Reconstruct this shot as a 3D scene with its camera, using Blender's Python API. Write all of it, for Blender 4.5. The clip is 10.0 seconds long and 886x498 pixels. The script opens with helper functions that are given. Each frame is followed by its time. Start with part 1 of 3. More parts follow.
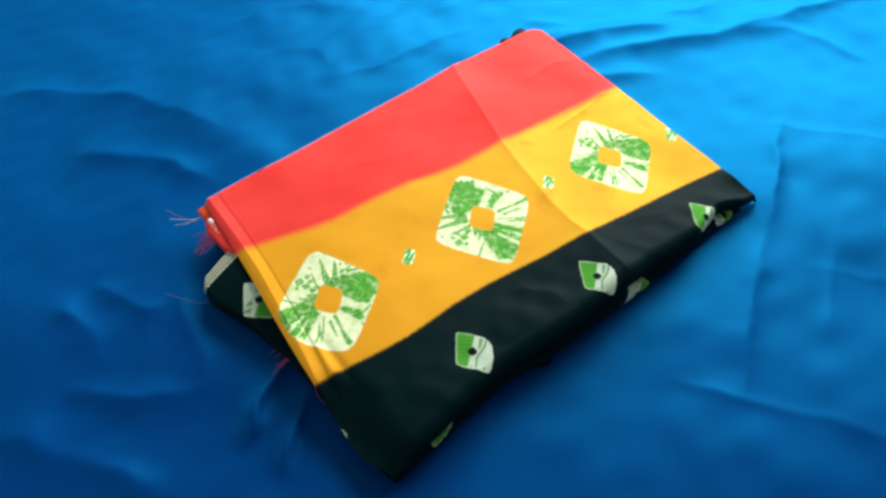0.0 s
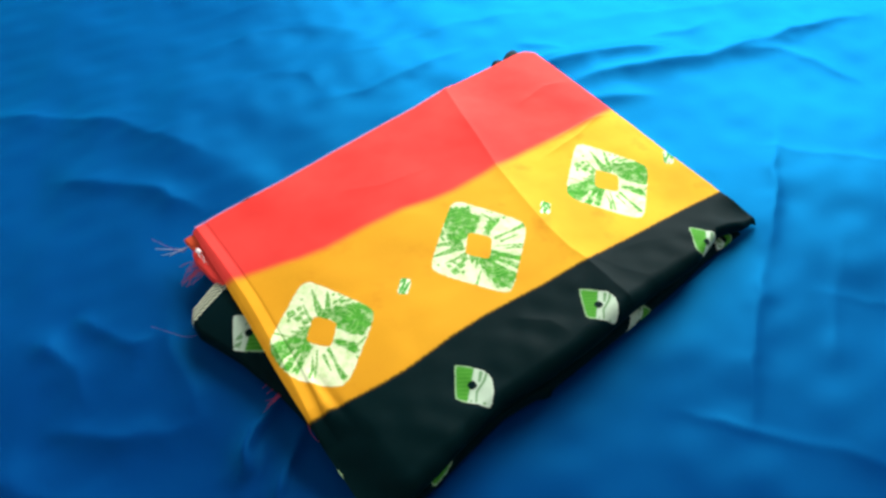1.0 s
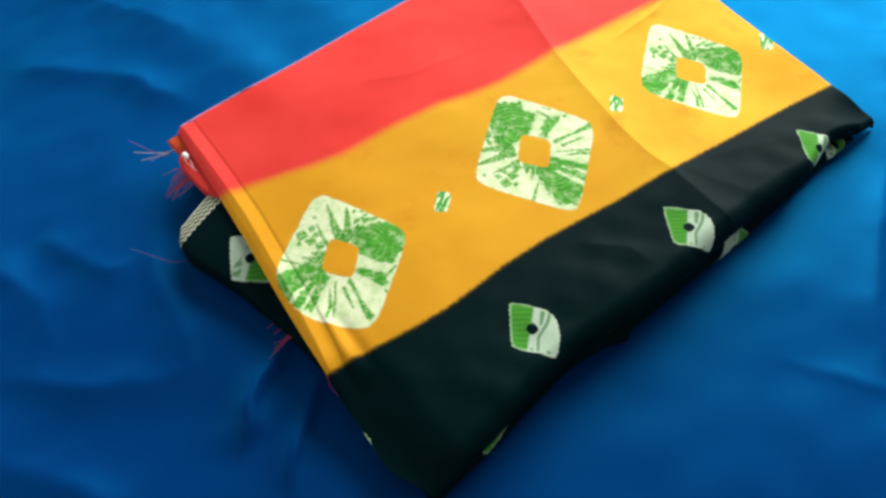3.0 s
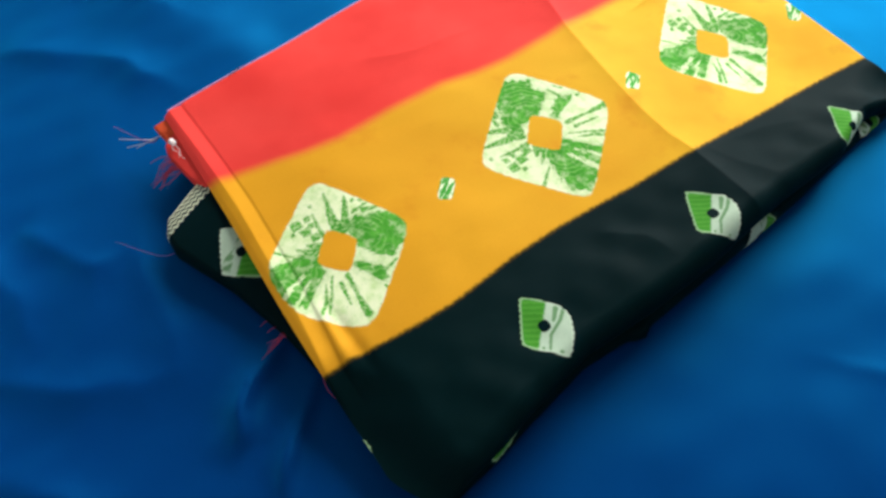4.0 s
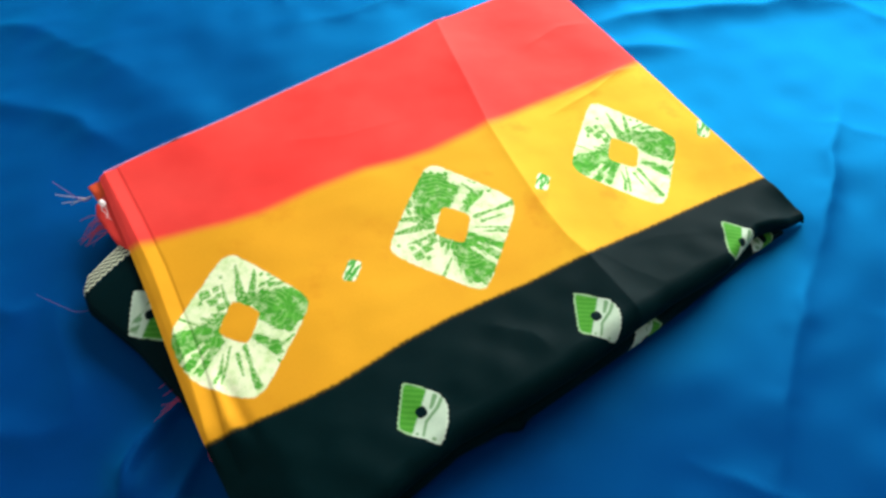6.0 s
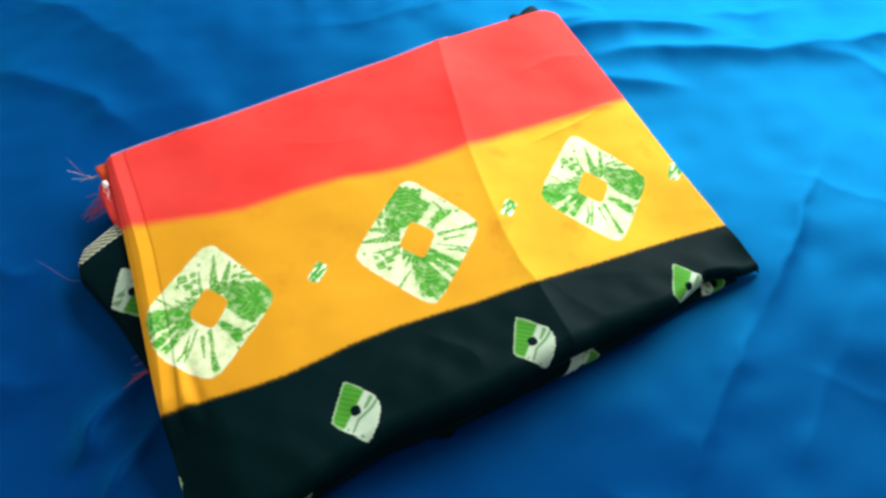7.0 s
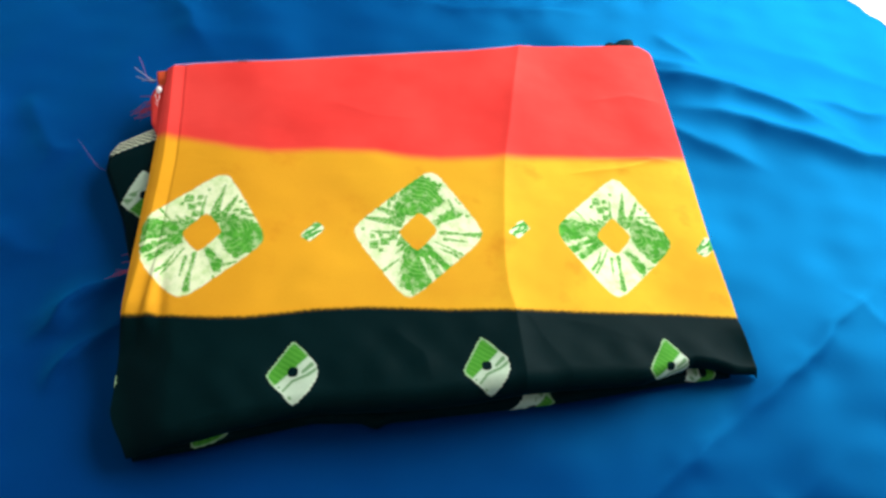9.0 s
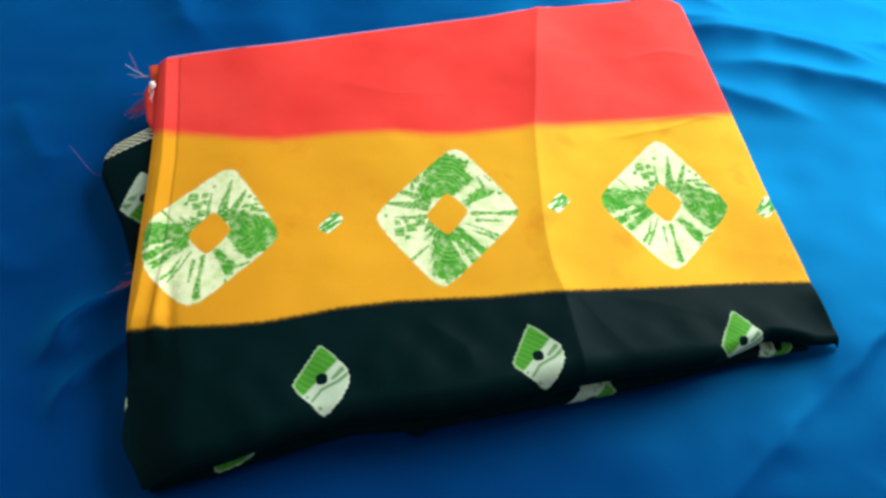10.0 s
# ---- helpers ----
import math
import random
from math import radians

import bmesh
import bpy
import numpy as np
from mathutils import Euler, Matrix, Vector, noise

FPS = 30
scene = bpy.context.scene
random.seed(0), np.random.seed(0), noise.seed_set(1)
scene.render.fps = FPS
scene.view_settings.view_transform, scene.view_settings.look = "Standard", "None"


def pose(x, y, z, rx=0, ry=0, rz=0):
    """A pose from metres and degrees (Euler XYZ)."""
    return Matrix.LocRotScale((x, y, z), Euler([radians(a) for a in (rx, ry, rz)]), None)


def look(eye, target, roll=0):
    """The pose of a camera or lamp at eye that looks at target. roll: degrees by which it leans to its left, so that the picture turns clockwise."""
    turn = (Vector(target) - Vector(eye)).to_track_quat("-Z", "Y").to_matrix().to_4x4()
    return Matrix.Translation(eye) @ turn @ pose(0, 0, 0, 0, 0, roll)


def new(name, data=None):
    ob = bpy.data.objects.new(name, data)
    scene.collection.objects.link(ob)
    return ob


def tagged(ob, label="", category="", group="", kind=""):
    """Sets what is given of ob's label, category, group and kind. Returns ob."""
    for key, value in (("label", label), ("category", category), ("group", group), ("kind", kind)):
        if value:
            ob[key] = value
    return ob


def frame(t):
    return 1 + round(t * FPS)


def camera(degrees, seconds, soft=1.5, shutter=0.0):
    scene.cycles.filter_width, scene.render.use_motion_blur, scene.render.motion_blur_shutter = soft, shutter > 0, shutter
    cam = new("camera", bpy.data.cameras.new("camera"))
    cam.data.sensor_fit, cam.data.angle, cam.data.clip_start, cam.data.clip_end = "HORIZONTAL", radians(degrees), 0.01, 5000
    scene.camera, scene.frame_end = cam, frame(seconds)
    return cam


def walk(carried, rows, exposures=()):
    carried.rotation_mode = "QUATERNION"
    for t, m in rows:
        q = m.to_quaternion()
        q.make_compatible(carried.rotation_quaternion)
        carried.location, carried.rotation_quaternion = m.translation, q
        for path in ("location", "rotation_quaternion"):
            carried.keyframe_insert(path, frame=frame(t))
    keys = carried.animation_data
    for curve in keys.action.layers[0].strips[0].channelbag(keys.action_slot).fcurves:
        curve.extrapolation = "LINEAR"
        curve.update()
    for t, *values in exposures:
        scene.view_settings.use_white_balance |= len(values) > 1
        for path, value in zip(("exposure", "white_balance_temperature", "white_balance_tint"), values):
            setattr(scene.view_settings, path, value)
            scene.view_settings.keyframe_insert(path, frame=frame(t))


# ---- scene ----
cam = camera(64.0, 10.0, soft=2.8)
PATH = [
    (0, (-0.2201, -0.2901, 0.4139), (-0.0422, -0.0110, 0.0391), -1.67),
    (0.2, (-0.2193, -0.2889, 0.4173), (-0.0403, -0.0124, 0.0411), -1.16),
    (0.5, (-0.2214, -0.2819, 0.4162), (-0.0340, 0.0006, 0.0487), -0.68),
    (0.7, (-0.2185, -0.2799, 0.4140), (-0.0383, 0.0074, 0.0466), -2.37),
    (1, (-0.2174, -0.2734, 0.4084), (-0.0261, 0.0078, 0.0418), -1.00),
    (1.2, (-0.2135, -0.2684, 0.3938), (-0.0227, 0.0051, 0.0212), -0.33),
    (1.5, (-0.2153, -0.2626, 0.3829), (-0.0231, 0.0064, 0.0079), 0.28),
    (1.7, (-0.2089, -0.2488, 0.3641), (-0.0303, 0.0123, -0.0231), -1.95),
    (2, (-0.2008, -0.2305, 0.3553), (-0.0342, 0.0232, -0.0421), -2.93),
    (2.2, (-0.1980, -0.2241, 0.3517), (-0.0409, 0.0237, -0.0532), -2.82),
    (2.5, (-0.1953, -0.2156, 0.3390), (-0.0366, 0.0316, -0.0655), -3.15),
    (2.7, (-0.1999, -0.2110, 0.3405), (-0.0408, 0.0323, -0.0663), -1.80),
    (3.8, (-0.1871, -0.1915, 0.3161), (-0.0374, 0.0508, -0.0949), -2.52),
    (4, (-0.1858, -0.1905, 0.3166), (-0.0395, 0.0470, -0.0983), -3.23),
    (4.2, (-0.1828, -0.1934, 0.3173), (-0.0285, 0.0491, -0.0919), -2.18),
    (4.5, (-0.1806, -0.1970, 0.3179), (-0.0185, 0.0487, -0.0863), -0.97),
    (4.7, (-0.1783, -0.1993, 0.3181), (-0.0141, 0.0496, -0.0833), -0.45),
    (5, (-0.1734, -0.2003, 0.3231), (-0.0077, 0.0508, -0.0763), 0.72),
    (5.2, (-0.1670, -0.2036, 0.3250), (0.0002, 0.0470, -0.0741), 1.82),
    (5.5, (-0.1588, -0.2069, 0.3323), (0.0108, 0.0475, -0.0634), 2.06),
    (5.7, (-0.1538, -0.2084, 0.3367), (0.0185, 0.0482, -0.0562), 2.51),
    (6.8, (-0.1167, -0.2357, 0.3698), (0.0307, 0.0314, -0.0264), 3.94),
    (7, (-0.1080, -0.2387, 0.3805), (0.0323, 0.0249, -0.0205), 5.08),
    (7.2, (-0.0998, -0.2447, 0.3921), (0.0280, 0.0207, -0.0119), 5.48),
    (7.5, (-0.0914, -0.2511, 0.4049), (0.0234, 0.0197, 0.0006), 7.22),
    (7.7, (-0.0859, -0.2586, 0.4113), (0.0212, 0.0143, 0.0062), 8.27),
    (8, (-0.0766, -0.2636, 0.4185), (0.0148, 0.0038, 0.0060), 9.37),
    (8.2, (-0.0685, -0.2651, 0.4191), (0.0118, 0.0027, 0.0046), 9.96),
    (8.5, (-0.0600, -0.2612, 0.4137), (0.0125, 0.0074, -0.0018), 10.78),
    (8.7, (-0.0539, -0.2576, 0.4011), (0.0203, 0.0142, -0.0120), 12.91),
    (9, (-0.0505, -0.2470, 0.3855), (0.0272, 0.0280, -0.0248), 13.26),
    (9.2, (-0.0484, -0.2410, 0.3784), (0.0256, 0.0300, -0.0352), 12.23),
    (9.5, (-0.0487, -0.2390, 0.3597), (0.0125, 0.0329, -0.0554), 10.07),
    (9.7, (-0.0536, -0.2375, 0.3468), (0.0088, 0.0395, -0.0648), 8.59),
    (10, (-0.0542, -0.2305, 0.3436), (0.0127, 0.0465, -0.0672), 6.92),
]
EXPOSURES = [(0.0, 0.0), (1.0, 0.15), (2.0, 0.0), (2.5, -0.08), (4.0, -0.14), (5.0, -0.08), (5.5, 0.0), (7.0, 0.05), (8.0, -0.05), (9.0, -0.05), (10.0, -0.15)]
walk(cam, [(t, look(eye, target, roll)) for t, eye, target, roll in PATH], EXPOSURES)

# ---- world, window light ----
# the top of the bed is z = 0; the bed stands against the wall with the window
WIN_Y, WIN_Z = (-0.01, 1.40), (0.04, 1.15)
WALL_X, WALL_Y = 0.78, 1.75

world = bpy.data.worlds.new("sky")
scene.world = world
world.use_nodes = True
wn = world.node_tree
sky = wn.nodes.new("ShaderNodeTexSky")
sky.sky_type, sky.sun_disc = "NISHITA", False
sky.sun_elevation, sky.sun_rotation = radians(50), radians(200)
wn.links.new(sky.outputs[0], wn.nodes["Background"].inputs[0])
wn.nodes["Background"].inputs[1].default_value = 0.12

lamp = bpy.data.lights.new("window_light", "AREA")
lamp.shape, lamp.size, lamp.size_y = "RECTANGLE", WIN_Y[1] - WIN_Y[0] - 0.1, WIN_Z[1] - WIN_Z[0] - 0.1
lamp.energy, lamp.color = 52.0, (1.0, 0.99, 0.96)
lamp_ob = new("window_light", lamp)
lamp_ob.matrix_world = look((WALL_X + 0.06, sum(WIN_Y) / 2, sum(WIN_Z) / 2), (0.0, sum(WIN_Y) / 2 - 0.35, sum(WIN_Z) / 2 - 0.45))


# ---- materials ----
class Nodes:
    """Short hand for building node trees."""

    def __init__(self, name, rough=0.6, spec=0.5):
        self.mat = bpy.data.materials.new(name)
        self.mat.use_nodes = True
        self.tree = self.mat.node_tree
        self.bsdf = self.tree.nodes["Principled BSDF"]
        self.set("Roughness", rough)
        self.set("Specular IOR Level", spec)

    def plug(self, socket, value):
        if isinstance(value, bpy.types.NodeSocket):
            self.tree.links.new(value, socket)
        elif isinstance(value, (tuple, list)) and len(value) == 3 and socket.type == "RGBA":
            socket.default_value = (*value, 1.0)
        else:
            socket.default_value = value

    def set(self, name, value):
        self.plug(self.bsdf.inputs[name], value)

    def math(self, op, a, b=0.0, c=0.0, clamp=False):
        n = self.tree.nodes.new("ShaderNodeMath")
        n.operation, n.use_clamp = op, clamp
        for socket, value in zip(n.inputs, (a, b, c)):
            self.plug(socket, value)
        return n.outputs[0]

    def vmath(self, op, a, b=(0, 0, 0), scale=1.0):
        n = self.tree.nodes.new("ShaderNodeVectorMath")
        n.operation = op
        self.plug(n.inputs[0], a), self.plug(n.inputs[1], b), self.plug(n.inputs[3], scale)
        return n.outputs["Value"] if op in ("DOT_PRODUCT", "LENGTH") else n.outputs[0]

    def step(self, value, lo, hi, kind="SMOOTHSTEP"):
        n = self.tree.nodes.new("ShaderNodeMapRange")
        n.interpolation_type = kind
        self.plug(n.inputs[0], value), self.plug(n.inputs[1], lo), self.plug(n.inputs[2], hi)
        return n.outputs[0]

    def remap(self, value, lo, hi, a, b):
        n = self.tree.nodes.new("ShaderNodeMapRange")
        for socket, v in zip(n.inputs, (value, lo, hi, a, b)):
            self.plug(socket, v)
        return n.outputs[0]

    def mix(self, fac, a, b):
        n = self.tree.nodes.new("ShaderNodeMix")
        n.data_type = "RGBA"
        self.plug(n.inputs[0], fac), self.plug(n.inputs[6], a), self.plug(n.inputs[7], b)
        return n.outputs[2]

    def noise(self, co, scale, detail=2.0, rough=0.5):
        n = self.tree.nodes.new("ShaderNodeTexNoise")
        self.plug(n.inputs["Vector"], co)
        n.inputs["Scale"].default_value, n.inputs["Detail"].default_value = scale, detail
        n.inputs["Roughness"].default_value = rough
        return n.outputs[0]

    def attr(self, name, out="Vector"):
        n = self.tree.nodes.new("ShaderNodeAttribute")
        n.attribute_name = name
        return n.outputs[out]

    def coords(self, which="Object"):
        return self.tree.nodes.new("ShaderNodeTexCoord").outputs[which]

    def xyz(self, v):
        n = self.tree.nodes.new("ShaderNodeSeparateXYZ")
        self.plug(n.inputs[0], v)
        return n.outputs

    def join3(self, x, y, z=0.0):
        n = self.tree.nodes.new("ShaderNodeCombineXYZ")
        for socket, value in zip(n.inputs, (x, y, z)):
            self.plug(socket, value)
        return n.outputs[0]

    def bump(self, height, strength=0.3, distance=0.001):
        n = self.tree.nodes.new("ShaderNodeBump")
        n.inputs["Strength"].default_value, n.inputs["Distance"].default_value = strength, distance
        self.plug(n.inputs["Height"], height)
        self.set("Normal", n.outputs[0])


def print_material():
    """Tie-dye printed saree cloth: red, amber and green-black bands with bandhani motifs, from the cloth's own flat coordinates."""
    m = Nodes("printed_saree_cloth", rough=0.6, spec=0.022)
    flat = m.attr("flat")
    fx, fy, _ = m.xyz(flat)
    wob = m.math("MULTIPLY", m.math("SUBTRACT", m.noise(m.join3(fx, 0.0), 14.0, 1.0), 0.5), 0.022)
    fine = m.math("MULTIPLY", m.math("SUBTRACT", m.noise(flat, 420.0, 3.0), 0.5), 0.0022)
    blot = m.noise(flat, 16.0, 3.0)
    grain = m.noise(flat, 900.0, 2.0)
    # the bands
    red = m.mix(m.step(blot, 0.3, 0.7), (0.70, 0.040, 0.033), (0.80, 0.060, 0.049))
    # the amber is more orange towards the cut end, paler yellow towards the other
    amber_ramp = m.step(m.math("ADD", fx, m.math("MULTIPLY", wob, 1.5)), -0.17, 0.20)
    amber = m.mix(amber_ramp, (0.69, 0.315, 0.016), (0.75, 0.445, 0.026))
    amber = m.mix(m.math("MULTIPLY", m.step(blot, 0.38, 0.70), 0.7), amber, (0.69, 0.320, 0.018))
    amber = m.mix(m.math("MULTIPLY", m.step(m.noise(flat, 28.0, 4.0, 0.6), 0.54, 0.76), 0.6), amber, (0.60, 0.235, 0.012))
    black = m.mix(blot, (0.0003, 0.0080, 0.0092), (0.0005, 0.0100, 0.0115))
    to_red, to_black, _ = m.xyz(m.attr("bands"))
    y1 = m.math("ADD", to_red, m.math("MULTIPLY", wob, 0.06))
    y2 = m.math("ADD", m.math("ADD", to_black, m.math("MULTIPLY", wob, 0.05)), fine)
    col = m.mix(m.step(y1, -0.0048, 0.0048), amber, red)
    rim = m.mix(m.step(y2, -0.0022, 0.0008), black, (0.16, 0.085, 0.006))
    col = m.mix(m.step(y2, -0.0008, 0.0014), rim, col)
    # the large tie-dye squares
    loc = m.attr("motif_co")
    lx, ly, seed = m.xyz(loc)
    cloud = m.noise(m.join3(lx, ly, seed), 5.5, 5.0, 0.7)
    spot = m.join3(lx, ly, seed)
    jag = m.math("MULTIPLY", m.math("SUBTRACT", cloud, 0.5), 0.75)
    fray = m.math("MULTIPLY", m.math("SUBTRACT", m.noise(spot, 15.0, 4.0, 0.7), 0.5), 0.15)
    theta = m.math("ADD", m.math("ARCTAN2", ly, lx), m.math("MULTIPLY", jag, 0.12))
    # radial threads break the rims of the green fields and the brushed lines
    comb = m.math("MULTIPLY", m.math("SINE", m.math("MULTIPLY", theta, 62.0)), 0.010)
    d_field, d_line = m.attr("d_field", "Fac"), m.attr("d_line", "Fac")
    solid = m.step(m.math("ADD", m.math("ADD", d_field, fray), comb), 0.018, -0.018)
    broken = m.remap(m.noise(spot, 26.0, 2.0), 0.40, 0.55, 0.62, 1.0)
    lines = m.math("MULTIPLY", m.step(m.math("ADD", d_line, m.math("MULTIPLY", fray, 0.45)), 0.016, -0.012), broken)
    specks = m.math("MULTIPLY", m.step(m.noise(spot, 24.0, 1.0), 0.71, 0.75), 0.4)
    haze = m.math("MULTIPLY", m.step(m.math("ADD", d_field, m.math("MULTIPLY", fray, 2.0)), 0.11, 0.0), 0.22)
    solid = m.math("MULTIPLY", solid, m.remap(m.noise(spot, 6.5, 4.0, 0.6), 0.36, 0.50, 0.60, 1.0))
    green_f = m.math("MAXIMUM", m.math("MAXIMUM", solid, lines), m.math("MAXIMUM", specks, haze))
    green = m.mix(m.step(cloud, 0.35, 0.7), (0.045, 0.27, 0.022), (0.11, 0.42, 0.048))
    # fingerprint-like arcs of paler thread inside the fields
    whorl = m.vmath("LENGTH", m.vmath("SUBTRACT", m.join3(m.math("ABSOLUTE", lx), ly), (0.40, 0.02, 0.0)))
    whorl = m.math("ADD", whorl, m.math("MULTIPLY", m.math("SUBTRACT", m.noise(spot, 4.0, 2.0), 0.5), 0.16))
    arcs = m.math("MULTIPLY", m.step(m.math("SINE", m.math("MULTIPLY", whorl, 88.0)), 0.1, 0.9), m.step(m.noise(spot, 3.4, 2.0), 0.42, 0.60))
    green = m.mix(m.math("MULTIPLY", arcs, 0.40), green, (0.30, 0.57, 0.17))
    pale = m.mix(m.step(cloud, 0.32, 0.58), (0.56, 0.74, 0.34), (0.80, 0.87, 0.56))
    inside = m.mix(green_f, pale, green)
    edge = m.math("MULTIPLY", m.math("SUBTRACT", m.noise(flat, 260.0, 2.0), 0.5), 0.0016)
    big = m.step(m.math("ADD", m.attr("m_big", "Fac"), edge), 0.0007, -0.0005)
    hole = m.step(m.math("ADD", m.attr("m_hole", "Fac"), edge), -0.0005, 0.0006)
    col = m.mix(m.math("MULTIPLY", big, hole), col, inside)
    # the small dashes between them
    dash = m.step(m.math("ADD", m.attr("m_dash", "Fac"), edge), 0.0005, -0.0004)
    dstr = m.step(m.noise(m.join3(m.math("ADD", m.math("MULTIPLY", lx, 0.6), m.math("MULTIPLY", ly, -0.8)), m.math("MULTIPLY", m.math("ADD", lx, ly), 0.15), seed), 4.2, 2.0), 0.43, 0.54)
    col = m.mix(dash, col, m.mix(dstr, (0.74, 0.84, 0.56), (0.06, 0.33, 0.045)))
    # the eye-shaped motifs on the dark band
    along = m.math("ADD", m.math("ADD", m.math("MULTIPLY", lx, 0.57), m.math("MULTIPLY", ly, 0.82)), m.math("MULTIPLY", jag, 0.15))
    rib = m.math("ADD", m.math("SINE", m.math("MULTIPLY", along, 36.0)), m.math("MULTIPLY", fray, 14.0))
    eye_w = m.mix(m.math("MULTIPLY", m.step(m.math("ADD", d_line, m.math("MULTIPLY", fray, 0.4)), 0.03, -0.03), 0.85), m.mix(cloud, (0.37, 0.51, 0.37), (0.50, 0.61, 0.47)), (0.085, 0.22, 0.075))
    eye_g = m.mix(m.step(m.math("ADD", rib, m.math("MULTIPLY", jag, 3.0)), -0.9, 1.6), (0.048, 0.24, 0.022), (0.085, 0.31, 0.036))
    eye_c = m.mix(m.step(m.math("ADD", d_field, m.math("MULTIPLY", fray, 0.7)), 0.05, -0.05), eye_w, eye_g)
    lip = m.step(m.attr("m_eye", "Fac"), -0.0012, -0.0006)
    eye_c = m.mix(m.math("MULTIPLY", lip, 0.35), eye_c, (0.66, 0.76, 0.60))
    eye = m.step(m.math("ADD", m.math("ADD", m.attr("m_eye", "Fac"), m.math("MULTIPLY", edge, 0.9)), m.math("MULTIPLY", rib, 0.00022)), 0.0004, -0.0004)
    dot = m.step(m.attr("m_dot", "Fac"), -0.0003, 0.0004)
    col = m.mix(m.math("MULTIPLY", eye, dot), col, eye_c)
    col = m.mix(m.math("MULTIPLY", grain, 0.10), col, (0.003, 0.01, 0.011))
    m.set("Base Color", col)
    m.set("Roughness", m.remap(blot, 0.2, 0.8, 0.52, 0.62))
    slant = m.join3(m.math("ADD", fx, m.math("MULTIPLY", fy, 0.5)), m.math("MULTIPLY", fy, 3.0))
    m.bump(m.math("ADD", m.math("ADD", m.math("MULTIPLY", grain, 0.25), m.noise(flat, 45.0, 2.0)), m.math("MULTIPLY", m.noise(slant, 16.0, 3.0), 1.6)), 0.22, 0.0012)
    return m.mat


def sheet_material():
    m = Nodes("blue_satin_cotton", rough=0.48, spec=0.0)
    co = m.coords("Object")
    broad, mid, grain = m.noise(co, 3.0, 3.0), m.noise(co, 22.0, 3.0), m.noise(co, 800.0, 2.0)
    col = m.mix(broad, (0.0004, 0.0240, 0.134), (0.0006, 0.0285, 0.158))
    col = m.mix(m.math("MULTIPLY", mid, 0.35), col, (0.0004, 0.0215, 0.120))
    m.set("Base Color", col)
    m.set("Roughness", m.remap(mid, 0.25, 0.75, 0.40, 0.52))
    m.set("Specular Tint", (0.05, 0.65, 1.0))
    m.set("Sheen Weight", 0.18)
    m.set("Sheen Roughness", 0.45)
    m.set("Sheen Tint", (0.0, 0.60, 1.0))
    m.bump(m.math("ADD", m.math("MULTIPLY", mid, 1.0), m.math("MULTIPLY", grain, 0.12)), 0.18, 0.004)
    # the satin weave's own blue lustre
    lustre = m.tree.nodes.new("ShaderNodeBsdfGlossy")
    lustre.inputs["Color"].default_value, lustre.inputs["Roughness"].default_value = (0.015, 0.49, 0.90, 1.0), 0.50
    both = m.tree.nodes.new("ShaderNodeMixShader")
    grazing = m.tree.nodes.new("ShaderNodeLayerWeight")
    grazing.inputs["Blend"].default_value = 0.5
    m.plug(both.inputs[0], m.remap(grazing.outputs["Facing"], 0.12, 0.60, 0.036, 0.118))
    m.tree.links.new(m.bsdf.outputs[0], both.inputs[1])
    m.tree.links.new(lustre.outputs[0], both.inputs[2])
    m.tree.links.new(both.outputs[0], m.tree.nodes["Material Output"].inputs["Surface"])
    return m.mat


def plain_material(name, a, b, scale, rough, spec=0.4, relief=0.1, depth=0.002):
    m = Nodes(name, rough, spec)
    co = m.coords("Object")
    n1, n2 = m.noise(co, scale, 4.0), m.noise(co, scale * 18, 2.0)
    m.set("Base Color", m.mix(m.math("ADD", m.math("MULTIPLY", n1, 0.75), m.math("MULTIPLY", n2, 0.25)), a, b))
    m.set("Roughness", m.remap(n1, 0.2, 0.8, rough - 0.06, rough + 0.06))
    m.bump(m.math("ADD", n1, m.math("MULTIPLY", n2, 0.4)), relief, depth)
    return m.mat


def chevron_material():
    """Woven zigzag border: pale yarn on black; flat.x runs along the border, flat.y across it."""
    m = Nodes("woven_zigzag_border", 0.55, 0.35)
    fx, fy, _ = m.xyz(m.attr("flat"))
    zig = m.math("PINGPONG", fx, 0.0020)
    ph = m.math("FRACT", m.math("DIVIDE", m.math("ADD", fy, m.math("MULTIPLY", zig, 1.0)), 0.0034))
    band = m.math("MULTIPLY", m.step(ph, 0.42, 0.54), m.step(ph, 0.98, 0.90))
    rimmed = m.step(fy, 0.0010, 0.0006)
    yarn = m.noise(m.attr("flat"), 1500.0, 1.0)
    pale = m.mix(yarn, (0.50, 0.56, 0.36), (0.72, 0.76, 0.55))
    m.set("Base Color", m.mix(m.math("MAXIMUM", band, rimmed), (0.012, 0.018, 0.018), pale))
    m.bump(yarn, 0.3, 0.0004)
    return m.mat


def sprig_material():
    """White cotton with sparse faint grey printed sprigs."""
    m = Nodes("white_sprigged_cotton", 0.8, 0.3)
    co = m.coords("Object")
    sprig = m.math("MULTIPLY", m.step(m.noise(co, 26.0, 1.0), 0.64, 0.68), m.step(m.noise(co, 170.0, 2.0), 0.44, 0.54))
    m.set("Base Color", m.mix(m.math("MULTIPLY", sprig, 0.8), m.mix(m.noise(co, 30.0, 4.0), (0.78, 0.78, 0.76), (0.86, 0.86, 0.84)), (0.40, 0.42, 0.40)))
    m.bump(m.noise(co, 600.0, 2.0), 0.1, 0.001)
    return m.mat


